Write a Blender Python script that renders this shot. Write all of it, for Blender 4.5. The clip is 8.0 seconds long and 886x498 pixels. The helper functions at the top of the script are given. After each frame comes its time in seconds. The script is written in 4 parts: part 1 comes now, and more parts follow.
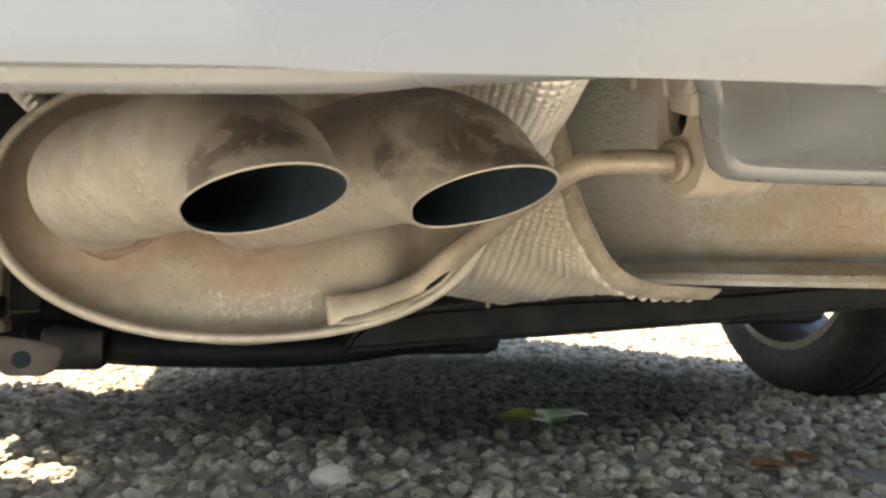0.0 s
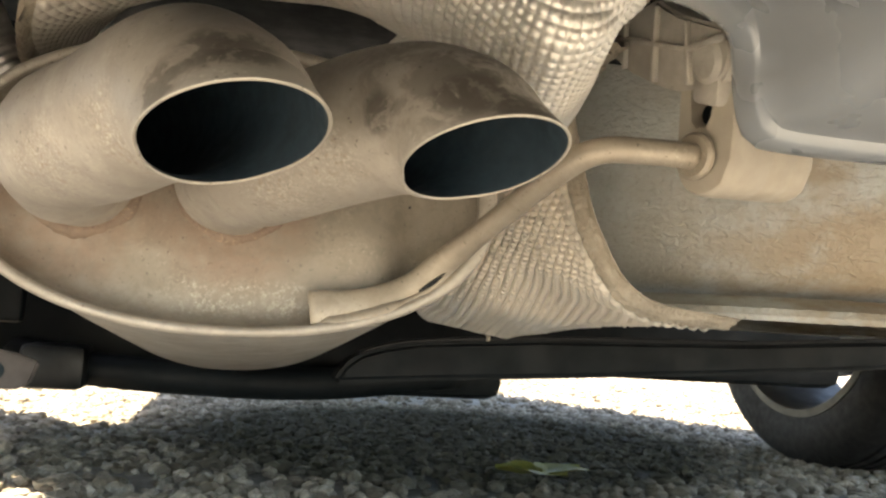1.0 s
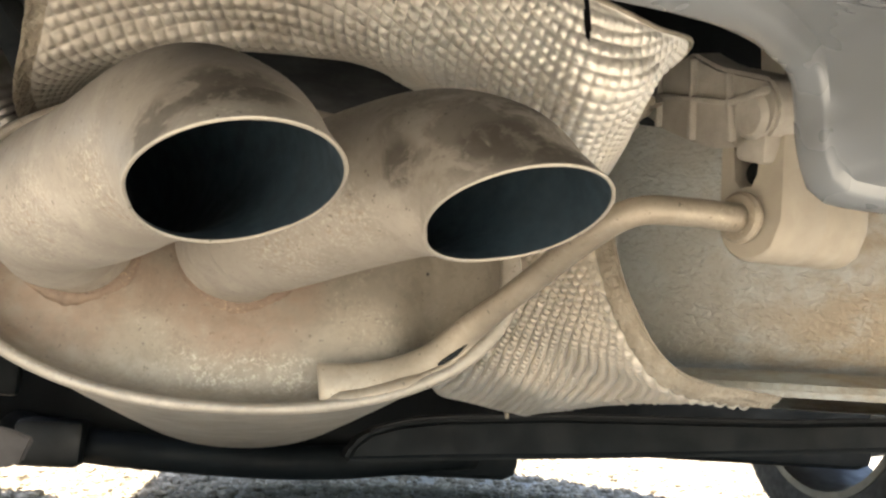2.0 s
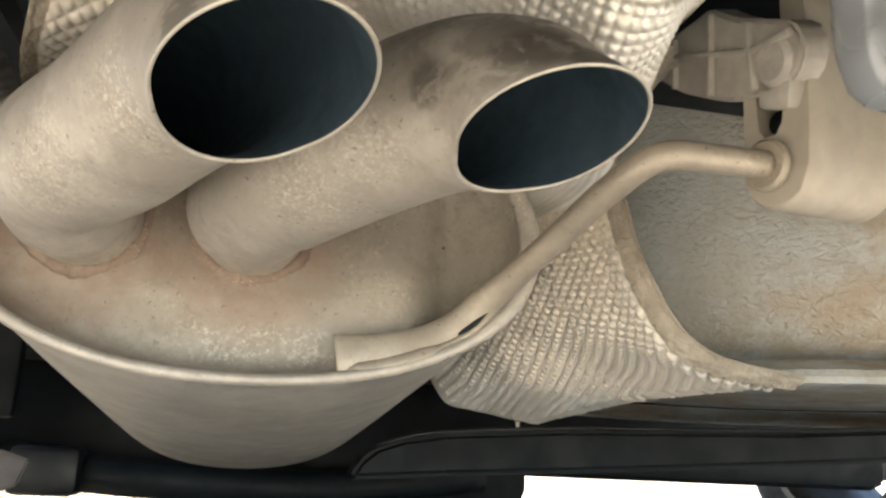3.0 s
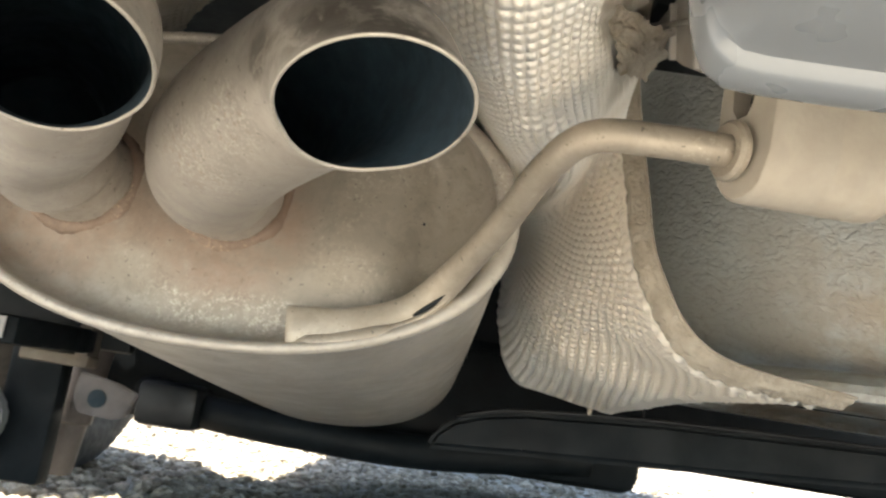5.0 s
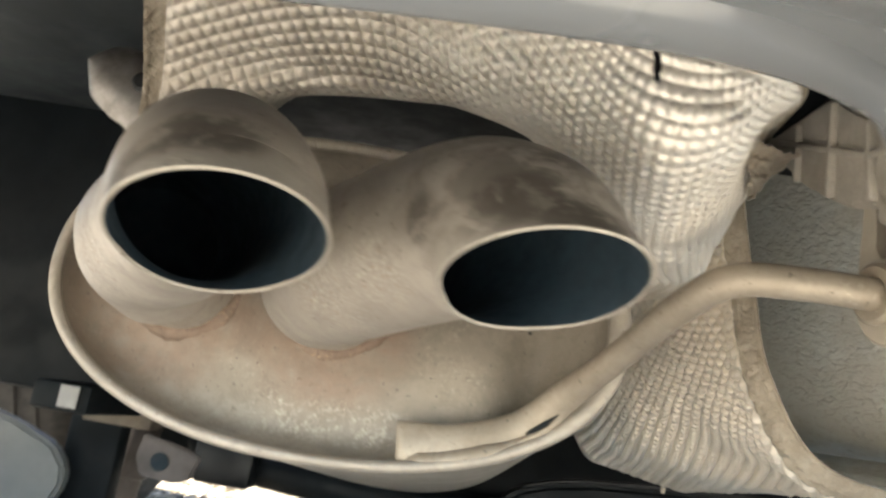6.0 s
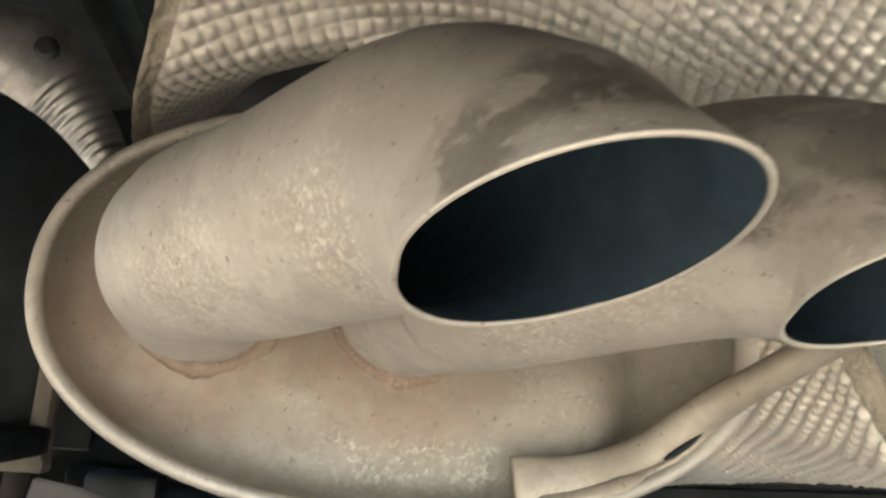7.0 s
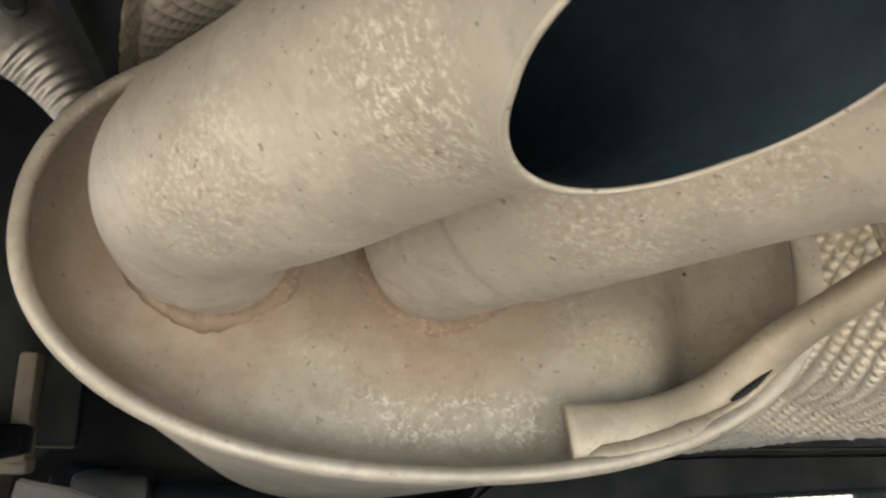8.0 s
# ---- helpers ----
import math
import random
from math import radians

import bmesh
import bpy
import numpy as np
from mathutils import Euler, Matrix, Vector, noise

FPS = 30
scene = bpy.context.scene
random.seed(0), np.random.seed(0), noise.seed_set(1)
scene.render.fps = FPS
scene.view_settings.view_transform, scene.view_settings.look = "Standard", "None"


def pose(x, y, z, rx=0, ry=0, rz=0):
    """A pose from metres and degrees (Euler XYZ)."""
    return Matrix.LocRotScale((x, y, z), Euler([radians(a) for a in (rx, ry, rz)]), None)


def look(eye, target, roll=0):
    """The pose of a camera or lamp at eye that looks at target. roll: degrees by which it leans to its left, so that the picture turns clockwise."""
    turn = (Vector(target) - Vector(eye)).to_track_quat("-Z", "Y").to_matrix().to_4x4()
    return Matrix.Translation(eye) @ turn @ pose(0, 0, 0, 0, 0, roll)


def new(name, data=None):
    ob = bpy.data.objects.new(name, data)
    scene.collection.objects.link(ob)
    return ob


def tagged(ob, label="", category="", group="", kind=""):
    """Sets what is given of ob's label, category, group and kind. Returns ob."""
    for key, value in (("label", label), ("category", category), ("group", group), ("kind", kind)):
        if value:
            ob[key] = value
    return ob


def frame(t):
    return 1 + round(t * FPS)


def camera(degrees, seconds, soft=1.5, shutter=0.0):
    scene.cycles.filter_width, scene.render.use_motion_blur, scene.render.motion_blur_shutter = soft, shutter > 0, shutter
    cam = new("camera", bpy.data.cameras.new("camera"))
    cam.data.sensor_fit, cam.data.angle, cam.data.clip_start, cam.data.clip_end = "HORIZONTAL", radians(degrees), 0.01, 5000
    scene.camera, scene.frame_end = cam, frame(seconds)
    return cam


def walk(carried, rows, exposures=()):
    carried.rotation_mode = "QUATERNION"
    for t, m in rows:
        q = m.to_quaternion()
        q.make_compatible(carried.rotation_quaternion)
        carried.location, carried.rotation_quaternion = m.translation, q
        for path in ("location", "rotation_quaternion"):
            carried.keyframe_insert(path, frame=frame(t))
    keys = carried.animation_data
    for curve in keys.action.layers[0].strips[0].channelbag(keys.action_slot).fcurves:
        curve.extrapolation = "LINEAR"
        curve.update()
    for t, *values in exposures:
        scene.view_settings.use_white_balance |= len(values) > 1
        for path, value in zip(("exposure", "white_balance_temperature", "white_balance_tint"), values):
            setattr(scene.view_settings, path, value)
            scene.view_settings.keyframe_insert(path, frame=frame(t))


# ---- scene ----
cam = camera(55.2, 8.0, 2.4, 0.4)
PATH = [
    (0, (-0.0024, -0.4921, 0.2600), (0.2317, 0.4800, 0.2730), 0.76),
    (0.5, (0.0027, -0.4746, 0.2362), (0.2400, 0.4949, 0.2985), 2.46),
    (1, (0.0138, -0.4531, 0.2263), (0.2359, 0.5180, 0.3135), 3.67),
    (1.5, (0.0235, -0.4369, 0.2316), (0.2301, 0.5342, 0.3510), 4.12),
    (1.7, (0.0198, -0.4274, 0.2316), (0.2239, 0.5412, 0.3735), 4.19),
    (2.8, (0.0127, -0.4067, 0.1942), (0.2150, 0.5465, 0.4188), 3.31),
    (3, (0.0097, -0.3985, 0.1881), (0.2164, 0.5519, 0.4205), 2.69),
    (3.5, (0.0015, -0.3830, 0.1814), (0.1968, 0.5666, 0.4266), 2.14),
    (4, (0.0402, -0.3898, 0.1888), (0.1818, 0.5712, 0.4201), 3.00),
    (4.2, (0.0594, -0.3973, 0.1968), (0.1619, 0.5736, 0.4131), 4.37),
    (5.3, (0.1353, -0.3916, 0.2195), (0.0364, 0.5908, 0.3779), 11.30),
    (5.5, (0.1274, -0.3797, 0.2314), (-0.0122, 0.5973, 0.3926), 12.28),
    (5.7, (0.1230, -0.3870, 0.2402), (-0.0340, 0.5876, 0.4058), 11.40),
    (6, (0.0794, -0.3992, 0.2452), (0.0133, 0.5807, 0.4335), 9.80),
    (6.2, (0.0269, -0.3797, 0.2415), (0.0442, 0.5967, 0.4567), 6.60),
    (6.5, (-0.0241, -0.3487, 0.2455), (0.0797, 0.6139, 0.4959), 3.23),
    (7, (-0.0375, -0.3187, 0.2493), (0.1178, 0.6487, 0.4491), 4.90),
    (7.5, (-0.0578, -0.2865, 0.2417), (0.1141, 0.6828, 0.4175), 3.52),
    (8, (-0.0505, -0.2776, 0.2314), (0.1348, 0.6843, 0.4324), 2.18),
]
EXPOSURES = [(0, 2.14, 7670, 12), (1, 2.36, 7620, 12), (1.7, 2.50, 7370, 12), (3, 2.53, 6870, 11), (4.2, 2.55, 6770, 10), (5.5, 2.55, 6720, 10), (6.2, 2.53, 6720, 10), (7, 2.46, 6820, 10), (8, 2.36, 6870, 10)]
walk(cam, [(t, look(eye, target, roll)) for t, eye, target, roll in PATH], exposures=EXPOSURES)


# ---- light ----
SUN_EL, SUN_AZ = 74.0, 250.0
world = bpy.data.worlds.new("world")
scene.world = world
world.use_nodes = True
wn = world.node_tree
sky = wn.nodes.new("ShaderNodeTexSky")
sky.sky_type = "NISHITA"
sky.sun_disc = False
sky.sun_elevation, sky.sun_rotation = radians(SUN_EL), radians(SUN_AZ)
wn.nodes["Background"].inputs["Strength"].default_value = 0.12
wn.links.new(sky.outputs["Color"], wn.nodes["Background"].inputs["Color"])
sun = new("sun", bpy.data.lights.new("sun", "SUN"))
sun.data.energy, sun.data.angle, sun.data.color = 4.7, radians(1.0), (1.0, 0.93, 0.82)
_d = Vector((math.cos(radians(SUN_EL)) * math.sin(radians(SUN_AZ)), math.cos(radians(SUN_EL)) * math.cos(radians(SUN_AZ)), math.sin(radians(SUN_EL))))
sun.matrix_world = look(_d * 20, (0, 0, 0))


# ---- materials ----
class Mat:
    """A node material with a Principled shader and short ways to add nodes."""

    def __init__(self, name, rough=0.6, metal=0.0, color=(0.5, 0.5, 0.5), spec=0.5):
        self.m = bpy.data.materials.new(name)
        self.m.use_nodes = True
        self.t = self.m.node_tree
        self.b = self.t.nodes["Principled BSDF"]
        self.b.inputs["Base Color"].default_value = (*color, 1)
        self.b.inputs["Roughness"].default_value = rough
        self.b.inputs["Metallic"].default_value = metal
        self.b.inputs["Specular IOR Level"].default_value = spec
        self.tc = self.t.nodes.new("ShaderNodeTexCoord")

    def link(self, a, b):
        self.t.links.new(a, b)

    def noise(self, scale, detail=6, rough=0.6, stretch=None, dist=0.0):
        n = self.t.nodes.new("ShaderNodeTexNoise")
        n.inputs["Scale"].default_value = scale
        n.inputs["Detail"].default_value = detail
        n.inputs["Roughness"].default_value = rough
        n.inputs["Distortion"].default_value = dist
        src = self.tc.outputs["Object"]
        if stretch:
            mp = self.t.nodes.new("ShaderNodeMapping")
            mp.inputs["Scale"].default_value = stretch
            self.link(src, mp.inputs["Vector"])
            src = mp.outputs["Vector"]
        self.link(src, n.inputs["Vector"])
        return n.outputs["Fac"]

    def ramp(self, fac, lo, hi, a=0.0, b=1.0):
        r = self.t.nodes.new("ShaderNodeMapRange")
        r.interpolation_type = "SMOOTHSTEP"
        for key, v in zip(("From Min", "From Max", "To Min", "To Max"), (lo, hi, a, b)):
            r.inputs[key].default_value = v
        self.link(fac, r.inputs["Value"])
        return r.outputs["Result"]

    def math(self, op, a, b):
        n = self.t.nodes.new("ShaderNodeMath")
        n.operation = op
        for i, v in enumerate((a, b)):
            if isinstance(v, (int, float)):
                n.inputs[i].default_value = v
            else:
                self.link(v, n.inputs[i])
        return n.outputs["Value"]

    def mix(self, fac, a, b):
        n = self.t.nodes.new("ShaderNodeMix")
        n.data_type = "RGBA"
        for i, v in ((0, fac), (6, a), (7, b)):
            if isinstance(v, (tuple, list)):
                n.inputs[i].default_value = (*v, 1)
            elif isinstance(v, (int, float)):
                n.inputs[i].default_value = v
            else:
                self.link(v, n.inputs[i])
        return n.outputs[2]

    def near(self, place, inner, outer):
        """1 within inner of a place in the thing's own space, fading to 0 at outer."""
        d = self.t.nodes.new("ShaderNodeVectorMath")
        d.operation = "DISTANCE"
        self.link(self.tc.outputs["Object"], d.inputs[0])
        d.inputs[1].default_value = place
        return self.ramp(d.outputs["Value"], inner, outer, 1.0, 0.0)

    def axis(self, which):
        s = self.t.nodes.new("ShaderNodeSeparateXYZ")
        self.link(self.tc.outputs["Object"], s.inputs[0])
        return s.outputs[which]

    def color(self, c):
        self.link(c, self.b.inputs["Base Color"])
        return self

    def rough(self, r):
        self.link(r, self.b.inputs["Roughness"])
        return self

    def bump(self, h, strength=0.3, dist=0.002):
        n = self.t.nodes.new("ShaderNodeBump")
        n.inputs["Strength"].default_value = strength
        n.inputs["Distance"].default_value = dist
        self.link(h, n.inputs["Height"])
        self.link(n.outputs["Normal"], self.b.inputs["Normal"])
        return self


def dusty_steel(name, base, dust, spots, metal=0.5, rough=0.52, rust=(), scuff=False, smut_shade=(), chalky=(), flakes=0.6):
    m = Mat(name, rough, metal)
    big = m.ramp(m.noise(14, 5, 0.6), 0.35, 0.68)
    col = m.mix(big, base, dust)
    blot = m.ramp(m.noise(62, 6, 0.72, None, 0.5), 0.47, 0.60)
    col = m.mix(m.math("MULTIPLY", blot, 0.30), col, tuple(0.66 * c for c in base))
    fine = m.ramp(m.noise(260, 4, 0.7), 0.42, 0.72)
    col = m.mix(m.math("MULTIPLY", fine, 0.35), col, tuple(0.62 * c for c in dust))
    chalk = m.math("MULTIPLY", m.ramp(m.noise(480, 5, 0.7), 0.53, 0.66), m.ramp(m.noise(24, 4, 0.6), 0.48, 0.66))
    col = m.mix(m.math("MULTIPLY", chalk, flakes), col, spots)
    soot = m.math("MULTIPLY", m.ramp(m.noise(420, 2, 0.5), 0.675, 0.73), 0.6)
    col = m.mix(soot, col, (0.06, 0.05, 0.045))
    for place, inner, outer in rust:
        r = m.math("MULTIPLY", m.near(place, inner, outer), m.ramp(m.noise(60, 6, 0.7), 0.30, 0.62, 0.12, 0.62))
        col = m.mix(r, col, (0.225, 0.145, 0.102))
    for x0, y0, z0, reach, deep in smut_shade:  # soot smears above the mouths and painted shade on the pipe tops, in the muffler's own space
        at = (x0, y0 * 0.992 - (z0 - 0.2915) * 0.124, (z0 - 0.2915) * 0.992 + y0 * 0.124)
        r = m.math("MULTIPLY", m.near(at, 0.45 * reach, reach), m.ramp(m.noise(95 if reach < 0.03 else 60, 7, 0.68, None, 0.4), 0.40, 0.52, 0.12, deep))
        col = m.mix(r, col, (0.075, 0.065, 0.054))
    for x0, y0, z0, reach in chalky:  # patches where the dust has flaked to pale scale
        at = (x0, y0 * 0.992 - (z0 - 0.2915) * 0.124, (z0 - 0.2915) * 0.992 + y0 * 0.124)
        r = m.math("MULTIPLY", m.near(at, 0.3 * reach, reach), m.ramp(m.noise(560, 6, 0.75), 0.49, 0.62, 0.0, 0.32))
        col = m.mix(r, col, (0.70, 0.65, 0.56))
        r = m.math("MULTIPLY", m.near(at, 0.2 * reach, 0.9 * reach), m.ramp(m.noise(360, 6, 0.75, None, 0.3), 0.54, 0.62, 0.0, 0.6))
        col = m.mix(r, col, (0.24, 0.17, 0.12))
    if scuff:
        mx = m.math("MULTIPLY", m.ramp(m.axis("X"), -0.034, -0.012), m.ramp(m.axis("X"), 0.036, 0.060, 1.0, 0.0))
        mz = m.math("MULTIPLY", m.ramp(m.axis("Z"), -0.070, -0.064), m.ramp(m.axis("Z"), -0.053, -0.044, 1.0, 0.0))
        patch = m.math("MULTIPLY", m.math("MULTIPLY", mx, mz), m.ramp(m.noise(420, 6, 0.8), 0.49, 0.63))
        patch = m.math("MULTIPLY", patch, m.ramp(m.noise(70, 4, 0.6), 0.38, 0.56))
        col = m.mix(m.math("MULTIPLY", patch, 0.62), col, (0.74, 0.70, 0.60))
        tide = m.math("MULTIPLY", m.ramp(m.math("ADD", m.axis("Z"), m.math("MULTIPLY", m.noise(30, 4, 0.6), 0.02)), -0.046, -0.038, 1.0, 0.0), m.ramp(m.noise(90, 5, 0.7), 0.35, 0.6, 0.05, 0.3))
        col = m.mix(tide, col, (0.46, 0.43, 0.37))
    m.color(col)
    m.rough(m.ramp(m.noise(40, 5, 0.6), 0.3, 0.7, rough - 0.1, rough + 0.15))
    m.bump(m.noise(380, 5, 0.7), 0.22, 0.0006)
    return m.m


STEEL = dusty_steel("aluminised_steel", (0.37, 0.335, 0.285), (0.47, 0.43, 0.37), (0.66, 0.62, 0.55))
SHELL = dusty_steel("muffler_shell_steel", (0.44, 0.40, 0.345), (0.54, 0.50, 0.44), (0.68, 0.64, 0.57), 0.45, 0.42)
CAP = dusty_steel("end_cap_steel", (0.208, 0.184, 0.150), (0.295, 0.262, 0.218), (0.64, 0.60, 0.52), 0.2, 0.56,
                  rust=(((-0.080, 0.016, -0.012), 0.030, 0.058), ((0.004, 0.016, -0.012), 0.028, 0.052)), scuff=True, flakes=0.22)
# small entries are soot smears; wide ones also paint in the tops' shade
SMUTS_AND_SHADE = [(0.070, -0.165, 0.318, 0.042, 0.45), (0.092, -0.185, 0.306, 0.036, 0.5), (0.000, -0.195, 0.312, 0.030, 0.22), (-0.016, -0.2025, 0.289, 0.013, 0.65), (-0.003, -0.2045, 0.302, 0.014, 0.8), (0.008, -0.2045, 0.303, 0.015, 0.8),
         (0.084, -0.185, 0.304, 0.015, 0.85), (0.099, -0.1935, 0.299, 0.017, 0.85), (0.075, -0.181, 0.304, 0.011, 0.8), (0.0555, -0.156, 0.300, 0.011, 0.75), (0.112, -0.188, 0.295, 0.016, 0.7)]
CHALK = [(0.024, -0.096, 0.2815, 0.030), (-0.073, -0.080, 0.274, 0.028), (-0.062, -0.10, 0.285, 0.025), (0.040, -0.13, 0.285, 0.022), (-0.034, -0.158, 0.285, 0.022), (-0.031, -0.149, 0.277, 0.024)]
PIPE = dusty_steel("tailpipe_steel", (0.305, 0.272, 0.233), (0.405, 0.368, 0.320), (0.64, 0.595, 0.52), 0.25, 0.58, smut_shade=SMUTS_AND_SHADE, chalky=CHALK, flakes=0.32)
WELD = dusty_steel("rusty_weld", (0.15, 0.102, 0.074), (0.27, 0.205, 0.160), (0.52, 0.41, 0.29), 0.2, 0.75)
ROD = dusty_steel("hanger_rod_steel", (0.31, 0.265, 0.21), (0.41, 0.36, 0.29), (0.60, 0.53, 0.43), 0.4, 0.52)


def foil():
    m = Mat("embossed_aluminium", 0.3, 0.8)
    col = m.mix(m.ramp(m.noise(16, 5, 0.6), 0.35, 0.65), (0.86, 0.83, 0.77), (0.77, 0.72, 0.64))
    dirt = m.math("MULTIPLY", m.ramp(m.noise(26, 6, 0.68), 0.28, 0.58, 0.35, 1.0), m.ramp(m.axis("X"), 0.015, 0.085, 0.62, 0.10))
    col = m.mix(dirt, col, (0.27, 0.235, 0.185))
    dust = m.math("MULTIPLY", m.math("MAXIMUM", m.near((0.166, -0.100, 0.362), 0.012, 0.026), m.near((0.183, -0.038, 0.369), 0.016, 0.034)), m.ramp(m.noise(70, 5, 0.7), 0.25, 0.5, 0.5, 1.0))
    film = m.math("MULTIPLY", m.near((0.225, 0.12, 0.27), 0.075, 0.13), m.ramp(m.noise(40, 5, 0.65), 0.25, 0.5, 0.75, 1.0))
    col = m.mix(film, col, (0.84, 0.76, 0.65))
    rust = m.math("MULTIPLY", m.near((0.296, 0.068, 0.243), 0.006, 0.020), m.ramp(m.noise(130, 4, 0.6), 0.48, 0.56))
    col = m.mix(rust, col, (0.11, 0.09, 0.07))
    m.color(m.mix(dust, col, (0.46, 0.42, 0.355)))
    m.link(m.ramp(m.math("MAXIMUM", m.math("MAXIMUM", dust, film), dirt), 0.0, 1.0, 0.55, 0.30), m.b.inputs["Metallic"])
    m.rough(m.ramp(m.noise(30, 4, 0.6), 0.3, 0.7, 0.40, 0.56))
    m.bump(m.noise(220, 4, 0.6), 0.15, 0.0008)
    return m.m


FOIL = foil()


def plain(name, a, b, rough=0.6, metal=0.0, scale=20, bump=0.15, fine=300, dist=0.001, coarse=0.0, spec=0.5):
    m = Mat(name, rough, metal, spec=spec)
    m.color(m.mix(m.ramp(m.noise(scale, 6, 0.62), 0.32, 0.68), a, b))
    m.rough(m.ramp(m.noise(scale * 2.3, 4, 0.6), 0.3, 0.7, max(0.05, rough - 0.1), min(1, rough + 0.12)))
    h = m.noise(fine, 5, 0.65)
    if coarse:
        h = m.math("ADD", h, m.ramp(m.noise(coarse, 2, 0.4), 0.3, 0.7, 0.0, 0.9))
    m.bump(h, bump, dist)
    return m.m


SOOT = plain("soot_inside_pipe", (0.006, 0.017, 0.026), (0.011, 0.027, 0.040), 0.75, 0.0, 60)


def underseal():
    m = Mat("grey_underseal", 0.6)
    col = m.mix(m.ramp(m.noise(9, 5, 0.6), 0.35, 0.65), (0.55, 0.585, 0.575), (0.47, 0.49, 0.47))
    mud = m.math("MULTIPLY", m.ramp(m.noise(11, 6, 0.7), 0.36, 0.60), m.ramp(m.axis("X"), -0.30, -0.14, 0.12, 0.9))
    col = m.mix(mud, col, (0.38, 0.305, 0.215))
    col = m.mix(m.math("MULTIPLY", m.ramp(m.noise(220, 4, 0.7), 0.5, 0.7), 0.3), col, (0.26, 0.22, 0.17))
    m.color(col)
    m.rough(m.ramp(m.noise(60, 4, 0.6), 0.3, 0.7, 0.42, 0.7))
    h = m.math("ADD", m.math("MULTIPLY", m.noise(430, 3, 0.6), 0.6), m.math("MULTIPLY", m.ramp(m.noise(150, 3, 0.5, (1, 1, 1.6), 0.6), 0.35, 0.65), m.ramp(m.noise(14, 3, 0.5), 0.35, 0.6, 0.25, 0.9)))
    m.bump(h, 0.65, 0.0020)
    return m.m


UNDERSEAL = underseal()
PAINT = plain("silver_grey_bumper_paint", (0.225, 0.239, 0.253), (0.203, 0.216, 0.230), 0.26, 0.25, 5, 0.03, 500)
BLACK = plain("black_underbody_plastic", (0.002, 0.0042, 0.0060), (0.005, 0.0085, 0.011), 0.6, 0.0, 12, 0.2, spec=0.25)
DARK_STEEL = plain("dark_painted_steel", (0.006, 0.008, 0.010), (0.020, 0.021, 0.022), 0.45, 0.2, 15, 0.2)
RUBBER = plain("tyre_rubber", (0.005, 0.005, 0.006), (0.012, 0.012, 0.013), 0.7, 0.0, 30, 0.2)
RIM = plain("dirty_alloy_rim", (0.14, 0.135, 0.12), (0.09, 0.085, 0.075), 0.5, 0.5, 15)
BUSH = plain("dusty_hanger_rubber", (0.42, 0.38, 0.31), (0.34, 0.30, 0.245), 0.7, 0.0, 25, 0.25)
CAST = plain("dusty_cast_aluminium", (0.50, 0.47, 0.42), (0.36, 0.33, 0.285), 0.65, 0.2, 30, 0.5, 160, 0.002)
BODY = plain("grey_body_paint", (0.040, 0.048, 0.052), (0.022, 0.027, 0.030), 0.6, 0.0, 8, 0.1, spec=0.3)
PALE = plain("pale_label", (0.34, 0.34, 0.33), (0.42, 0.42, 0.40), 0.6, 0.0, 80)
LINER = plain("grey_plastic_liner", (0.19, 0.20, 0.20), (0.14, 0.15, 0.15), 0.5, 0.0, 10, 0.1)
DULL_FOIL = plain("dull_aluminium", (0.36, 0.34, 0.32), (0.20, 0.185, 0.17), 0.38, 0.75, 45, 0.4, 260)
DAMPER = plain("dusty_damper", (0.115, 0.10, 0.098), (0.07, 0.062, 0.06), 0.55, 0.2, 18, 0.15)
FLANGE = plain("dusty_flange", (0.38, 0.335, 0.27), (0.27, 0.23, 0.18), 0.7, 0.15, 60, 0.5, 460, 0.0016, 330)
TAN = plain("dusty_sheet_edge", (0.20, 0.17, 0.13), (0.13, 0.11, 0.09), 0.7, 0.1, 20)


# ---- helpers of the scene ----
def mesh(name, verts, faces, mat, smooth=True):
    me = bpy.data.meshes.new(name)
    me.from_pydata([tuple(v) for v in verts], [], faces)
    me.materials.append(mat)
    bm = bmesh.new()
    bm.from_mesh(me)
    bmesh.ops.recalc_face_normals(bm, faces=bm.faces)
    bm.to_mesh(me)
    bm.free()
    if smooth:
        me.polygons.foreach_set("use_smooth", [True] * len(me.polygons))
    return me


def part(name, me, parent, label=""):
    ob = new(name, me)
    ob.parent = parent
    if parent is not None:
        ob.matrix_parent_inverse = Matrix()
    return tagged(ob, label)


def thing(name, at, label, category, group="", kind=""):
    return tagged(place(new(name), at), label, category, group, kind)


def place(ob, at):
    ob.matrix_world = at if isinstance(at, Matrix) else Matrix.Translation(at)
    return ob


def catmull(pts, n):
    """n + 1 even steps along a smooth curve through the points."""
    pts = [np.array(p, float) for p in pts]
    p = [2 * pts[0] - pts[1], *pts, 2 * pts[-1] - pts[-2]]
    fine = []
    for i in range(len(pts) - 1):
        a, b, c, d = p[i : i + 4]
        for t in np.linspace(0, 1, 24, endpoint=False):
            fine.append(0.5 * (2 * b + (c - a) * t + (2 * a - 5 * b + 4 * c - d) * t**2 + (3 * b - a - 3 * c + d) * t**3))
    fine = np.array([*fine, pts[-1]])
    s = np.r_[0, np.cumsum(np.linalg.norm(np.diff(fine, axis=0), axis=1))]
    at = np.linspace(0, s[-1], n + 1)
    return np.stack([np.interp(at, s, fine[:, k]) for k in range(fine.shape[1])], 1)


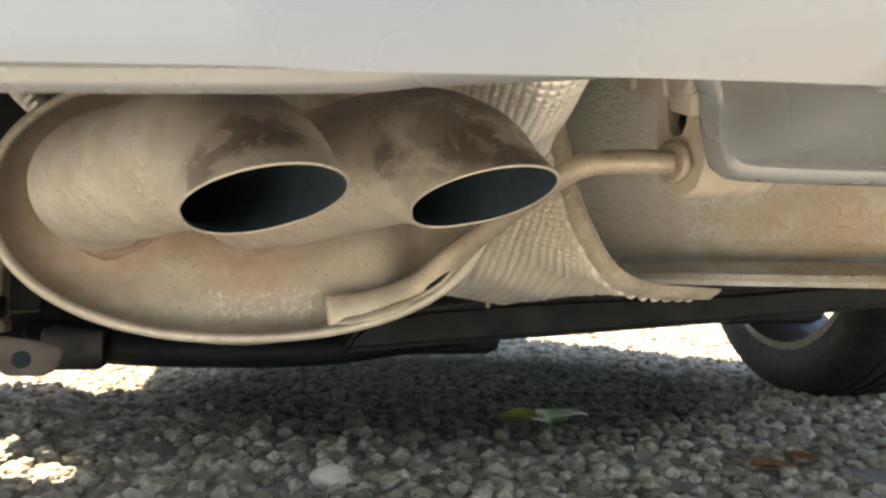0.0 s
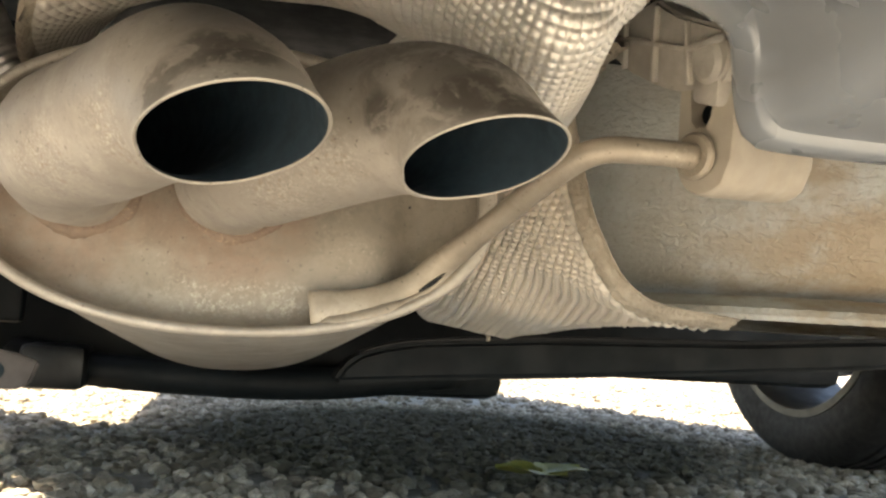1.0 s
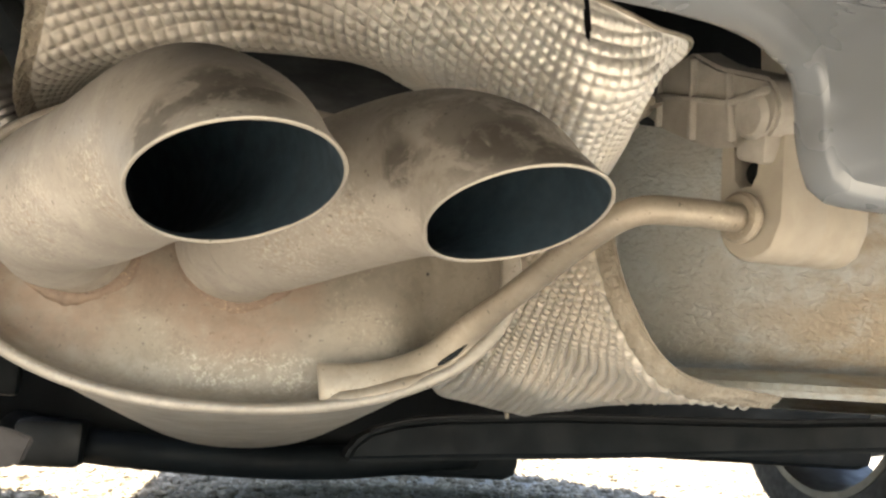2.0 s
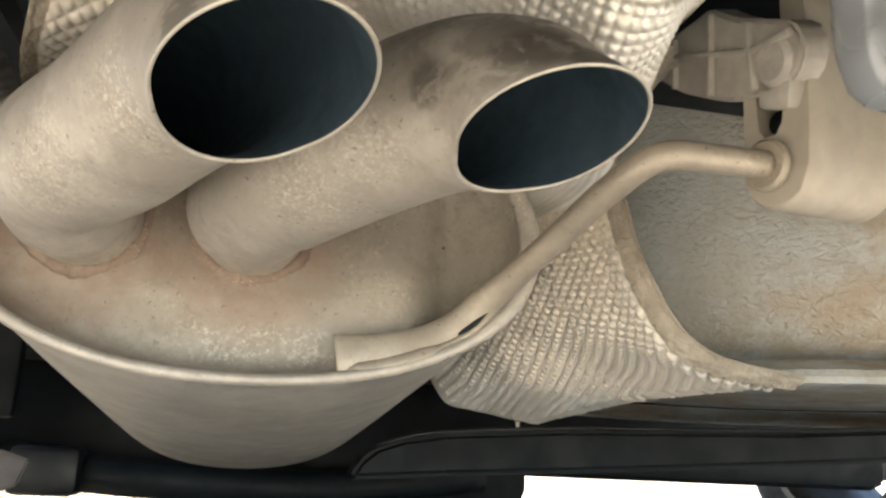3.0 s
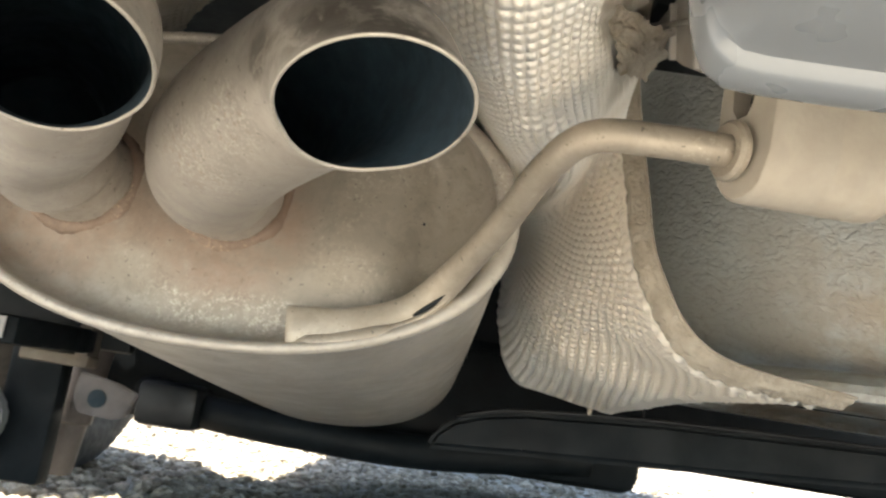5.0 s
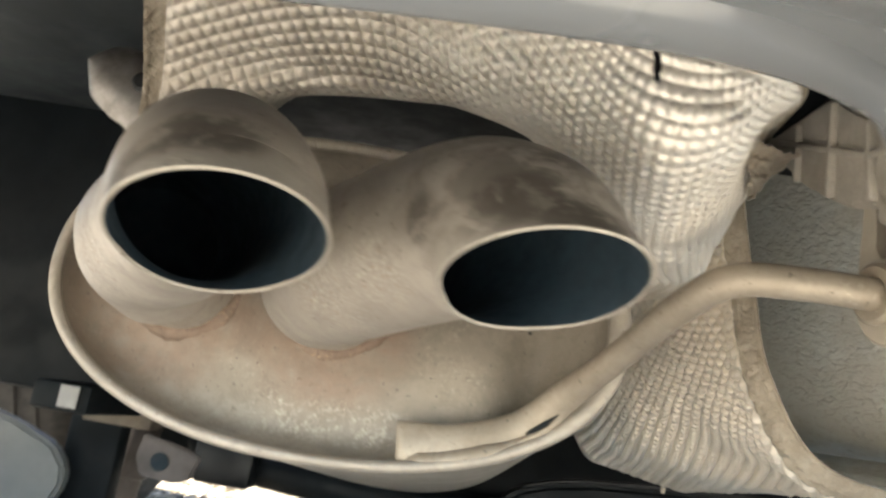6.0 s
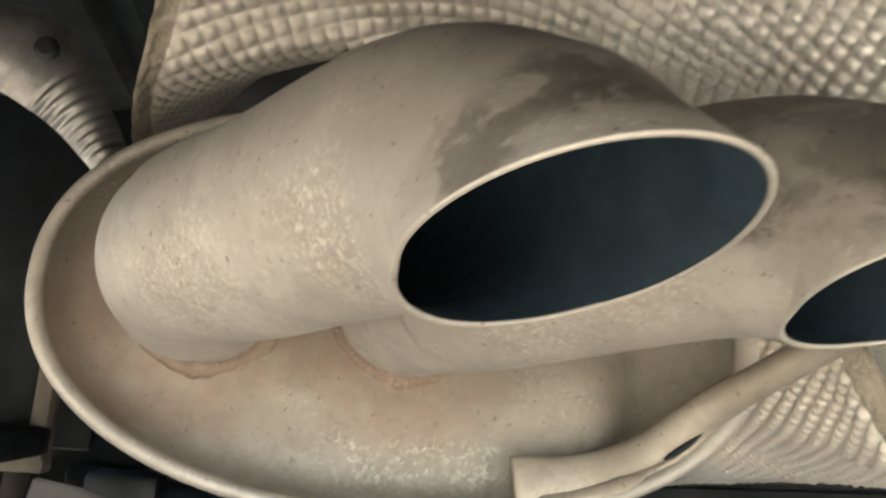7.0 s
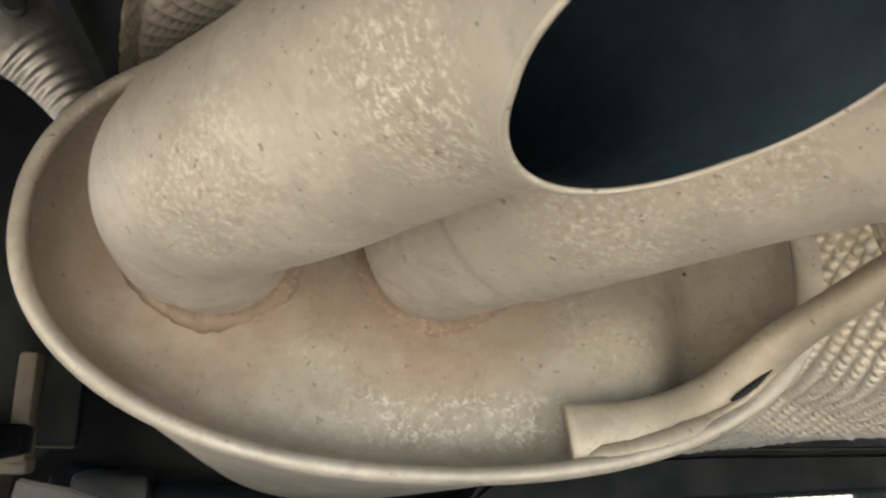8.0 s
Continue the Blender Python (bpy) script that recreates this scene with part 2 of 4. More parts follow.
def frames(path):
    """Two cross directions at each point of a path, carried along without twist."""
    tan = np.gradient(path, axis=0)
    tan /= np.linalg.norm(tan, axis=1)[:, None]
    u = np.cross(tan[0], (0, 0, 1))
    if np.linalg.norm(u) < 0.1:
        u = np.cross(tan[0], (1, 0, 0))
    out = []
    for t in tan:
        u = u - t * (u @ t)
        u /= np.linalg.norm(u)
        out.append((u.copy(), np.cross(t, u)))
    return tan, out


def grid_faces(rows, cols, wrap=True):
    return [(i * cols + j, i * cols + (j + 1) % cols, (i + 1) * cols + (j + 1) % cols, (i + 1) * cols + j)
            for i in range(rows - 1) for j in range(cols if wrap else cols - 1)]


def tube(path, radius, mat, name, sides=32, caps=True, flat=None):
    """A tube along a path; radius a number or one per point; flat: (across, along) factors per point."""
    path = np.array(path, float)
    tan, fr = frames(path)
    r = np.broadcast_to(np.asarray(radius, float), (len(path),))
    a = np.linspace(0, 2 * np.pi, sides, endpoint=False)
    vs = []
    for i, p in enumerate(path):
        fa, fb = flat[i] if flat is not None else (1, 1)
        vs += [p + r[i] * (fa * np.cos(x) * fr[i][0] + fb * np.sin(x) * fr[i][1]) for x in a]
    fs = grid_faces(len(path), sides)
    if caps:
        fs += [tuple(range(sides)), tuple(range((len(path) - 1) * sides, len(path) * sides))]
    return mesh(name, vs, fs, mat)


def box(name, size, mat, bevel=0.004, at=(0, 0, 0), segments=2):
    bm = bmesh.new()
    bmesh.ops.create_cube(bm, size=1.0)
    bmesh.ops.scale(bm, vec=size, verts=bm.verts)
    if bevel:
        bmesh.ops.bevel(bm, geom=bm.edges[:], offset=bevel, segments=segments, affect="EDGES", profile=0.5)
    bmesh.ops.translate(bm, vec=at, verts=bm.verts)
    return finish(bm, name, mat)


def finish(bm, name, mat, smooth=True):
    me = bpy.data.meshes.new(name)
    bmesh.ops.recalc_face_normals(bm, faces=bm.faces)
    bm.to_mesh(me)
    bm.free()
    me.materials.append(mat)
    if smooth:
        me.polygons.foreach_set("use_smooth", [True] * len(me.polygons))
        me.set_sharp_from_angle(angle=radians(40))
    return me


def turned(profile, mat, name, sides=48, axis="x"):
    """A solid of revolution from (along, radius) pairs."""
    vs = []
    for h, r in profile:
        for a in np.linspace(0, 2 * np.pi, sides, endpoint=False):
            c, s = r * math.cos(a), r * math.sin(a)
            vs.append({"x": (h, c, s), "y": (c, h, s), "z": (c, s, h)}[axis])
    me = mesh(name, vs, grid_faces(len(profile), sides), mat)
    me.set_sharp_from_angle(angle=radians(35))
    return me


def prism(name, outline, z0, z1, mat, bevel=0.0):
    """An upright block on a plan outline."""
    bm = bmesh.new()
    vs = [bm.verts.new((x, y, z0)) for x, y in outline]
    f = bm.faces.new(vs)
    up = bmesh.ops.extrude_face_region(bm, geom=[f])["geom"]
    bmesh.ops.translate(bm, vec=(0, 0, z1 - z0), verts=[g for g in up if isinstance(g, bmesh.types.BMVert)])
    if bevel:
        bmesh.ops.bevel(bm, geom=bm.edges[:], offset=bevel, segments=2, affect="EDGES", profile=0.5)
    return finish(bm, name, mat)


# ---- ground ----
def ground_material():
    m = Mat("gravel_ground", 0.9)
    col = m.mix(m.ramp(m.noise(45, 6, 0.75), 0.35, 0.65), (0.37, 0.34, 0.285), (0.53, 0.495, 0.43))
    col = m.mix(m.math("MULTIPLY", m.ramp(m.noise(2.2, 4, 0.6), 0.5, 0.7), 0.5), col, (0.10, 0.11, 0.06))
    # moss, widened and darkened to paint in the shadow under the car
    moss_shade = m.math("MULTIPLY", m.near((0.42, 1.15, 0), 0.42, 0.64), m.ramp(m.noise(9, 6, 0.7), 0.22, 0.44))
    col = m.mix(m.math("MULTIPLY", moss_shade, 0.92), col, (0.032, 0.034, 0.020))
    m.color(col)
    m.bump(m.noise(70, 6, 0.7), 0.8, 0.012)
    return m.m


def make_ground():
    n, far = 60, 60.0
    xs = [math.copysign(abs(t) ** 3 * far, t) for t in np.linspace(-1, 1, n + 1)]
    vs = [(x, y, 0.0) for y in xs for x in xs]
    fs = grid_faces(n + 1, n + 1, wrap=False)
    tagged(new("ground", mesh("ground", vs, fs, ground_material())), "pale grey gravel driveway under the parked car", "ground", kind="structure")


make_ground()


def stone_shape(rng):
    bm = bmesh.new()
    bmesh.ops.create_icosphere(bm, subdivisions=1, radius=1.0)
    sx, sy, sz = rng.uniform(0.8, 1.35), rng.uniform(0.7, 1.0), rng.uniform(0.45, 0.75)
    vs = []
    for v in bm.verts:
        k = rng.uniform(0.78, 1.15)
        vs.append((v.co.x * sx * k, v.co.y * sy * k, v.co.z * sz * k))
    fs = [[v.index for v in f.verts] for f in bm.faces]
    bm.free()
    return np.array(vs), np.array(fs)


def stone_material():
    m = Mat("gravel_stone", 0.85)
    g = m.t.nodes.new("ShaderNodeNewGeometry")
    r = g.outputs["Random Per Island"]
    col = m.mix(m.ramp(r, 0.0, 1.0), (0.23, 0.20, 0.15), (0.72, 0.65, 0.53))
    col = m.mix(m.math("MULTIPLY", m.ramp(m.noise(90, 5, 0.7), 0.36, 0.6), 0.6), col, (0.17, 0.145, 0.105))
    # the same moss and painted under-car shadow on the stones
    moss_shade = m.math("MULTIPLY", m.near((0.42, 1.15, 0), 0.42, 0.64), m.ramp(m.noise(9, 6, 0.7), 0.22, 0.44))
    col = m.mix(m.math("MULTIPLY", moss_shade, 0.9), col, (0.045, 0.047, 0.028))
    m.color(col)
    m.bump(m.noise(300, 5, 0.7), 0.4, 0.002)
    return m.m


def make_gravel():
    rng = np.random.default_rng(7)
    shapes = [stone_shape(rng) for _ in range(12)]
    allv, allf, base = [], [], 0
    for x0, x1, y0, y1, count, smin, smax in ((-0.5, 1.3, 0.25, 0.9, 3600, 0.004, 0.016), (-0.9, 1.7, 0.9, 1.8, 9000, 0.005, 0.014), (-1.6, 3.0, 1.8, 4.2, 9000, 0.007, 0.017)):
        for _ in range(count):
            v, f = shapes[rng.integers(12)]
            s, a = rng.uniform(smin, smax), rng.uniform(0, 6.28)
            c, sn = math.cos(a), math.sin(a)
            w = v * s
            w = np.stack([w[:, 0] * c - w[:, 1] * sn, w[:, 0] * sn + w[:, 1] * c, w[:, 2]], 1)
            w += (rng.uniform(x0, x1), rng.uniform(y0, y1), s * rng.uniform(0.05, 0.45))
            allv.append(w)
            allf.append(f + base)
            base += len(v)
    me = bpy.data.meshes.new("gravel")
    me.from_pydata(np.concatenate(allv).tolist(), [], np.concatenate(allf).tolist())
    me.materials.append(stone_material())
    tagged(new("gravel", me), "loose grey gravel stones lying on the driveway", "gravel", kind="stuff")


make_gravel()

# ---- exhaust muffler ----
RIM_A, RIM_RIGHT, RIM_B, RIM_N = 0.1346, 0.147, 0.0799, 2.17
MUFFLER = Matrix.Translation((0, 0, 0.2915)) @ Matrix.Rotation(math.asin(-0.124), 4, "X")
INV = np.array(MUFFLER.inverted())


def local(p):
    """A place of the world in the muffler's own space."""
    return tuple((INV @ np.array([*p, 1.0]))[:3])


def oval(k=1.0, y=0.0, n=120, inset=0.0, dx=0.0, dz=0.0):
    out = []
    for a in np.linspace(0, 2 * np.pi, n, endpoint=False):
        c, s = math.cos(a), math.sin(a)
        half = RIM_A if c < 0 else RIM_RIGHT
        x = (half * k - inset * (1 + 0.9 * max(0.0, c) ** 3)) * math.copysign(abs(c) ** (2 / RIM_N), c)
        z = (RIM_B * k - inset) * math.copysign(abs(s) ** (2 / RIM_N), s)
        out.append((x + dx, y, z + dz))
    return out


muffler = thing("exhaust_muffler", MUFFLER, "dusty beige-grey steel exhaust muffler with twin turned-down tailpipes", "muffler")


def make_muffler():
    n = 120
    rings = []
    for y, k in ((0.004, 0.985), (0.012, 0.975), (0.03, 0.972), (0.15, 0.95), (0.30, 0.915), (0.45, 0.875), (0.485, 0.86), (0.505, 0.835), (0.518, 0.785), (0.524, 0.70), (0.527, 0.5)):
        rings += oval(k, y, n)
    fs = grid_faces(11, n) + [tuple(range(10 * n, 11 * n))]
    part("shell", mesh("shell", rings, fs, SHELL), muffler, "smooth tapering steel shell")
    # rolled lip round the end cap
    lip = []
    for i in range(10):
        a = 2 * math.pi * i / 10
        lip += oval(1.0, 0.0030 * math.sin(a), n, 0.0030 - 0.0030 * math.cos(a))
    vs = lip
    fs = [((i % 10) * n + j, (i % 10) * n + (j + 1) % n, ((i + 1) % 10) * n + (j + 1) % n, ((i + 1) % 10) * n + j) for i in range(10) for j in range(n)]
    part("rolled_rim", mesh("rolled_rim", vs, fs, STEEL), muffler, "rolled steel rim of the end cap")
    # dished end cap
    rings = []
    prof = ((0.006, 0.0005), (0.0072, 0.005), (0.0085, 0.0105), (0.012, 0.0158), (0.0145, 0.0174), (0.017, 0.0180), (0.0195, 0.0181), (0.022, 0.0180), (0.0245, 0.0178), (0.027, 0.0175), (0.0295, 0.0171), (0.032, 0.0166), (0.034, 0.0162))

    def dent(x, z, inset):
        """The plateau bulges and then falls away to a trough by the hanger rod."""
        soft = min(1.0, max(0.0, (inset - 0.011) / 0.007))
        t = min(1.0, max(0.0, (x - 0.083) / 0.026))
        rib = 0.0035 * math.exp(-(((x - 0.1165) / 0.003) ** 2))
        return soft * (0.0115 * t * t * (3 - 2 * t) - rib - 0.0050 * math.exp(-(((x - 0.074) / 0.020) ** 2) - ((z + 0.022) / 0.032) ** 2))

    for inset, y in prof:
        rings += [(x, y + dent(x, z, inset), z) for x, _, z in oval(1.0, y, n, inset)]
    last = oval(1.0, 0.0, n, prof[-1][0])
    steps = np.linspace(0.96, 0.06, 22)
    for k in steps:
        for x, _, z in last:
            x, z = x * k, z * k
            rings.append((x, 0.0162 - 0.0015 * min(1, (1 - k) / 0.2) + dent(x, z, 1.0), z))
    total = len(prof) + len(steps)
    fs = grid_faces(total, n) + [tuple(range((total - 1) * n, total * n))]
    cap = part("end_cap", mesh("end_cap", rings, fs, CAP), muffler, "dished steel end cap with rusty weld stains and scuffed patch")
    for x, y, z, r in ((0.0616, 0.0119, 0.2795, 0.0007), (0.1006, 0.0177, 0.2905, 0.0008), (0.0760, 0.0116, 0.2599, 0.0006), (0.0768, 0.0116, 0.2585, 0.0004)):
        pit = turned(((-0.0005, 0.0), (-0.0004, 0.6 * r), (0.0002, r)), DARK_STEEL, "pit", 12, "y")
        part("pit", pit, cap, "dark rust pit").matrix_local = Matrix.Translation(local((x, y - 0.0001, z)))


make_muffler()


def make_tailpipe(stub, bends, swell, mouth, normal, radius):
    """A bent pipe on a narrower stub; its mouth is cut by the plane through mouth with that normal."""
    mouth, normal = np.array(mouth, float), np.array(normal, float)
    normal /= np.linalg.norm(normal)
    tangent = mouth - np.array(bends[-1], float)
    tangent /= np.linalg.norm(tangent)
    path = catmull([*bends, mouth], 160)
    mark = np.linspace(0, 1, 161)
    fat = np.interp(mark, np.linspace(0, 1, len(swell) + 1), [*swell, radius])
    start = len(path)
    path = np.array([*path, *[mouth + tangent * d for d in np.linspace(0.004, 0.05, 8)]])
    fat = np.r_[fat, [radius] * 8]
    run = np.r_[0, np.cumsum(np.linalg.norm(np.diff(path, axis=0), axis=1))]
    fat = fat - 0.010 * np.clip(1 - run / 0.011, 0, 1) ** 2.2  # the rounded start of the sleeve
    fat = fat + 0.0010 * np.clip((run - 0.052) / 0.0016, 0, 1) * np.clip((0.115 - run) / 0.05, 0, 1)  # sleeve edge
    tan, fr = frames(path)
    sides = 72

    def skin(dr):
        rows = []
        for i, p in enumerate(path):
            rows.append([p + (fat[i] - dr) * (math.cos(a) * fr[i][0] + math.sin(a) * fr[i][1]) for a in np.linspace(0, 2 * np.pi, sides, endpoint=False)])
        rows = np.array(rows)
        for j in range(sides):  # stop each line at the cut plane
            d = (rows[:, j] - mouth) @ normal
            k = next((i for i in range(start // 2, len(d)) if d[i] > 0), len(d) - 1)
            cut = rows[k - 1, j] + (rows[k, j] - rows[k - 1, j]) * (-d[k - 1] / (d[k] - d[k - 1]))
            m = len(path)
            old = np.array([*rows[:k, j], cut])
            s = np.linspace(0, len(old) - 1, m)
            rows[:, j] = np.stack([np.interp(s, range(len(old)), old[:, c]) for c in range(3)], 1)
        return rows

    outer, inner = skin(0.0), skin(0.0012)
    m = len(path)
    to = lambda rows: [local(p) for p in rows.reshape(-1, 3)]  # noqa: E731
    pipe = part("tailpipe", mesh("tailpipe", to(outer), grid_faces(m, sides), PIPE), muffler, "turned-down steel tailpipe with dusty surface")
    part("bore", mesh("bore", to(inner), grid_faces(m, sides) + [tuple(range(24 * sides, 25 * sides))], SOOT), pipe, "soot-black inside of the pipe")
    rows = []
    for a in np.linspace(0, 2 * np.pi, 8, endpoint=False):
        mid, half = (outer[-1] + inner[-1]) / 2, (outer[-1] - inner[-1]) / 2
        rows.append(mid + half * 1.02 * math.cos(a) + normal * 0.0006 * math.sin(a))
    rows = np.array(rows)
    fs = [(i * sides + j, i * sides + (j + 1) % sides, ((i + 1) % 8) * sides + (j + 1) % sides, ((i + 1) % 8) * sides + j) for i in range(8) for j in range(sides)]
    part("mouth_edge", mesh("mouth_edge", to(rows), fs, STEEL), pipe, "bright cut edge of the pipe mouth")
    # stub welded into the end cap, and its uneven bead
    x0, z0, thick = stub
    c0 = np.array(local((x0, 0.017, z0)))
    c1 = np.array(local(tuple(path[11])))
    axis = [c0 + (c1 - c0) * t for t in np.linspace(-0.4, 1.0, 10)]
    part("stub", tube(axis, thick, PIPE, "stub", 56, False), pipe, "short narrower pipe stub")
    rng = random.Random(3)
    vs = []
    for a in np.linspace(0, 2 * np.pi, 90, endpoint=False):
        w = rng.uniform(0.0026, 0.0036) + 0.0014 * math.sin(3 * a + x0 * 40) ** 2
        for b in np.linspace(0, 2 * np.pi, 8, endpoint=False):
            k = thick + 0.0012 + w * math.cos(b)
            vs.append((c0[0] + k * math.cos(a), 0.0158 + 0.9 * w * math.sin(b), c0[2] + k * math.sin(a)))
    fs = [(i * 8 + j, i * 8 + (j + 1) % 8, ((i + 1) % 90) * 8 + (j + 1) % 8, ((i + 1) % 90) * 8 + j) for i in range(90) for j in range(8)]
    part("weld", mesh("weld", vs, fs, WELD), pipe, "rust-brown weld bead")


make_tailpipe((-0.0725, 0.289, 0.0262), [(-0.0742, 0.001, 0.289), (-0.0734, -0.0373, 0.2968), (-0.0467, -0.0814, 0.2997), (-0.0143, -0.1421, 0.3019), (0.0006, -0.172, 0.2908)],
              [0.0292, 0.0306, 0.0311, 0.0307, 0.0302], (0.006, -0.1842, 0.2803), (0.135, -0.273, -0.952), 0.0294)
make_tailpipe((0.0045, 0.291, 0.0258), [(0.0012, 0.001, 0.293), (0.007, -0.0312, 0.2942), (0.0311, -0.0791, 0.2991), (0.0677, -0.1253, 0.3057), (0.0858, -0.1510, 0.2982)],
              [0.0286, 0.0294, 0.0301, 0.0302, 0.0296], (0.0927, -0.1646, 0.2851), (0.108, -0.306, -0.946), 0.0286)


def make_hanger_rod():
    pts = [(0.047, -0.004, 0.228), (0.075, -0.004, 0.2325), (0.1010, -0.0015, 0.2437), (0.1195, -0.0130, 0.2625), (0.1373, -0.048, 0.2831), (0.1484, -0.082, 0.2976), (0.1622, -0.1011, 0.3076), (0.1886, -0.0993, 0.3108), (0.2150, -0.0955, 0.3118)]
    path = catmull(pts, 60)
    flat = [(0.52 + 0.48 * min(1, i / 26), 1.80 - 0.80 * min(1, i / 26)) for i in range(61)]
    rod = part("hanger_rod", tube([local(p) for p in path], 0.0062, ROD, "hanger_rod", 24, True, flat), muffler, "bent steel hanger rod flattened where it is welded on")
    strip = catmull([(0.092, -0.0062, 0.2338), (0.102, -0.0060, 0.2385), (0.1110, -0.0075, 0.2448), (0.1175, -0.0098, 0.2512), (0.1215, -0.0120, 0.2566)], 20)
    part("strap_edge", tube([local(p) for p in strip], np.linspace(0.0024, 0.0010, 21), ROD, "strap_edge", 12), rod, "bent edge of the welded strap")
    # solid black sliver laid on the rod in place of the shaded gap
    gap = catmull([(0.1040, -0.0078, 0.2425), (0.1110, -0.0098, 0.2478), (0.1180, -0.0130, 0.2545)], 12)
    part("slot", tube([local(p) for p in gap], [0.0012 * math.sin(math.pi * min(1, (i + 2) / 14)) for i in range(13)], BLACK, "slot", 10), rod, "black sliver standing for the gap between rod and strap")
    seam = catmull([(0.052, -0.006, 0.2215), (0.066, -0.0065, 0.2240), (0.083, -0.0065, 0.2292), (0.0960, -0.006, 0.2348), (0.1030, -0.0045, 0.2395)], 40)
    lumpy = [0.0016 + 0.0028 * min(1, i / 4, (40 - i) / 14) + 0.0005 * noise.noise(Vector((i * 0.45, 3.1, 0))) for i in range(41)]
    part("weld_seam", tube([local(p) for p in seam], lumpy, ROD, "weld_seam", 20), rod, "lumpy dust-covered weld along the rim")
    d = Vector((0.27, 0.09, 0.02)).normalized()
    m = Matrix.Translation(local((0.2138, -0.0960, 0.3120))) @ (MUFFLER.inverted().to_3x3() @ d).to_track_quat("X", "Z").to_matrix().to_4x4()
    me = turned(((-0.002, 0.006), (-0.0025, 0.0098), (-0.001, 0.0113), (0.001, 0.0113), (0.0025, 0.0098), (0.0025, 0.006)), ROD, "collar", 32)
    part("collar", me, rod, "round steel collar").matrix_local = m


make_hanger_rod()


# ---- heat shield ----
def make_heat_shield():
    rear = [(-0.090, -0.070, 0.406), (-0.077, -0.072, 0.412), (-0.03, -0.072, 0.410), (0.021, -0.086, 0.406), (0.066, -0.115, 0.390), (0.096, -0.140, 0.376), (0.116, -0.155, 0.370), (0.143, -0.156, 0.362),
            (0.172, -0.127, 0.371), (0.188, -0.04, 0.386), (0.2005, 0.036, 0.387), (0.212, 0.04, 0.335), (0.221, 0.027, 0.288), (0.252, 0.026, 0.250), (0.336, 0.056, 0.241)]
    drop = [(-0.103, -0.02, 0.378), (-0.090, -0.025, 0.388), (-0.035, -0.03, 0.392), (0.022, -0.047, 0.386), (0.071, -0.104, 0.368), (0.101, -0.131, 0.352), (0.1225, -0.149, 0.338), (0.147, -0.143, 0.345),
            (0.167, -0.095, 0.362), (0.188, -0.024, 0.377), (0.197, 0.047, 0.368), (0.202, 0.057, 0.331), (0.213, 0.05, 0.285), (0.244, 0.055, 0.247), (0.326, 0.08, 0.238)]
    low = [(-0.112, 0.018, 0.353), (-0.098, 0.015, 0.369), (-0.039, 0.000, 0.388), (0.023, -0.008, 0.391), (0.076, -0.071, 0.364), (0.109, -0.105, 0.339), (0.130, -0.120, 0.327), (0.150, -0.108, 0.334),
            (0.167, -0.075, 0.345), (0.185, -0.008, 0.362), (0.193, 0.06, 0.36), (0.197, 0.07, 0.328), (0.208, 0.07, 0.290), (0.236, 0.085, 0.256), (0.318, 0.105, 0.236)]
    mid = [(-0.125, 0.15, 0.36), (-0.112, 0.15, 0.395), (-0.045, 0.15, 0.46), (0.02, 0.15, 0.465), (0.085, 0.0, 0.385), (0.122, -0.060, 0.335), (0.137, -0.085, 0.321), (0.155, -0.075, 0.327),
            (0.169, -0.040, 0.335), (0.181, 0.028, 0.348), (0.186, 0.09, 0.347), (0.188, 0.115, 0.32), (0.197, 0.12, 0.292), (0.217, 0.15, 0.262), (0.30, 0.16, 0.232)]
    rise = [(-0.13, 0.25, 0.365), (-0.12, 0.25, 0.4), (-0.047, 0.25, 0.485), (0.02, 0.25, 0.49), (0.09, 0.06, 0.40), (0.127, 0.0, 0.338), (0.142, -0.030, 0.319), (0.157, -0.020, 0.320),
            (0.167, 0.020, 0.322), (0.172, 0.085, 0.333), (0.175, 0.16, 0.335), (0.178, 0.19, 0.318), (0.184, 0.195, 0.285), (0.205, 0.21, 0.250), (0.285, 0.22, 0.227)]
    front = [(-0.14, 0.4, 0.33), (-0.135, 0.4, 0.435), (-0.05, 0.42, 0.49), (0.02, 0.42, 0.5), (0.08, 0.34, 0.43), (0.118, 0.26, 0.385), (0.140, 0.24, 0.36), (0.150, 0.24, 0.35),
            (0.156, 0.27, 0.35), (0.148, 0.36, 0.36), (0.152, 0.355, 0.34), (0.155, 0.35, 0.31), (0.157, 0.34, 0.275), (0.180, 0.337, 0.231), (0.262, 0.33, 0.217)]
    nu, nv = 1200, 640
    hem = []  # the flat hem along the edge, 11 mm wide
    for i, (p, q) in enumerate(zip(rear, drop)):
        p, q = np.array(p), np.array(q)
        way = q - p if i < 9 else np.array([(-0.9, 0.9, -0.5), (-1.0, 0.5, -0.3), (-1.1, 0.45, -0.1), (-1.0, 0.4, -0.3), (-0.7, 0.4, -0.8), (-0.3, 0.5, -0.5)][i - 9])
        hem.append(p + 0.011 * way / np.linalg.norm(way))

    def through_points(pts, at):
        """A smooth curve through the points, at places counted in points."""
        pts = [np.array(p, float) for p in pts]
        e = [2 * pts[0] - pts[1], *pts, 2 * pts[-1] - pts[-2]]
        out = []
        for x in at:
            i = min(int(x), len(pts) - 2)
            t, (a, b, c, d) = x - i, e[i : i + 4]
            out.append(0.5 * (2 * b + (c - a) * t + (2 * a - 5 * b + 4 * c - d) * t**2 + (3 * b - a - 3 * c + d) * t**3))
        return np.array(out)

    steps = np.linspace(0, len(rear) - 1, 1500)
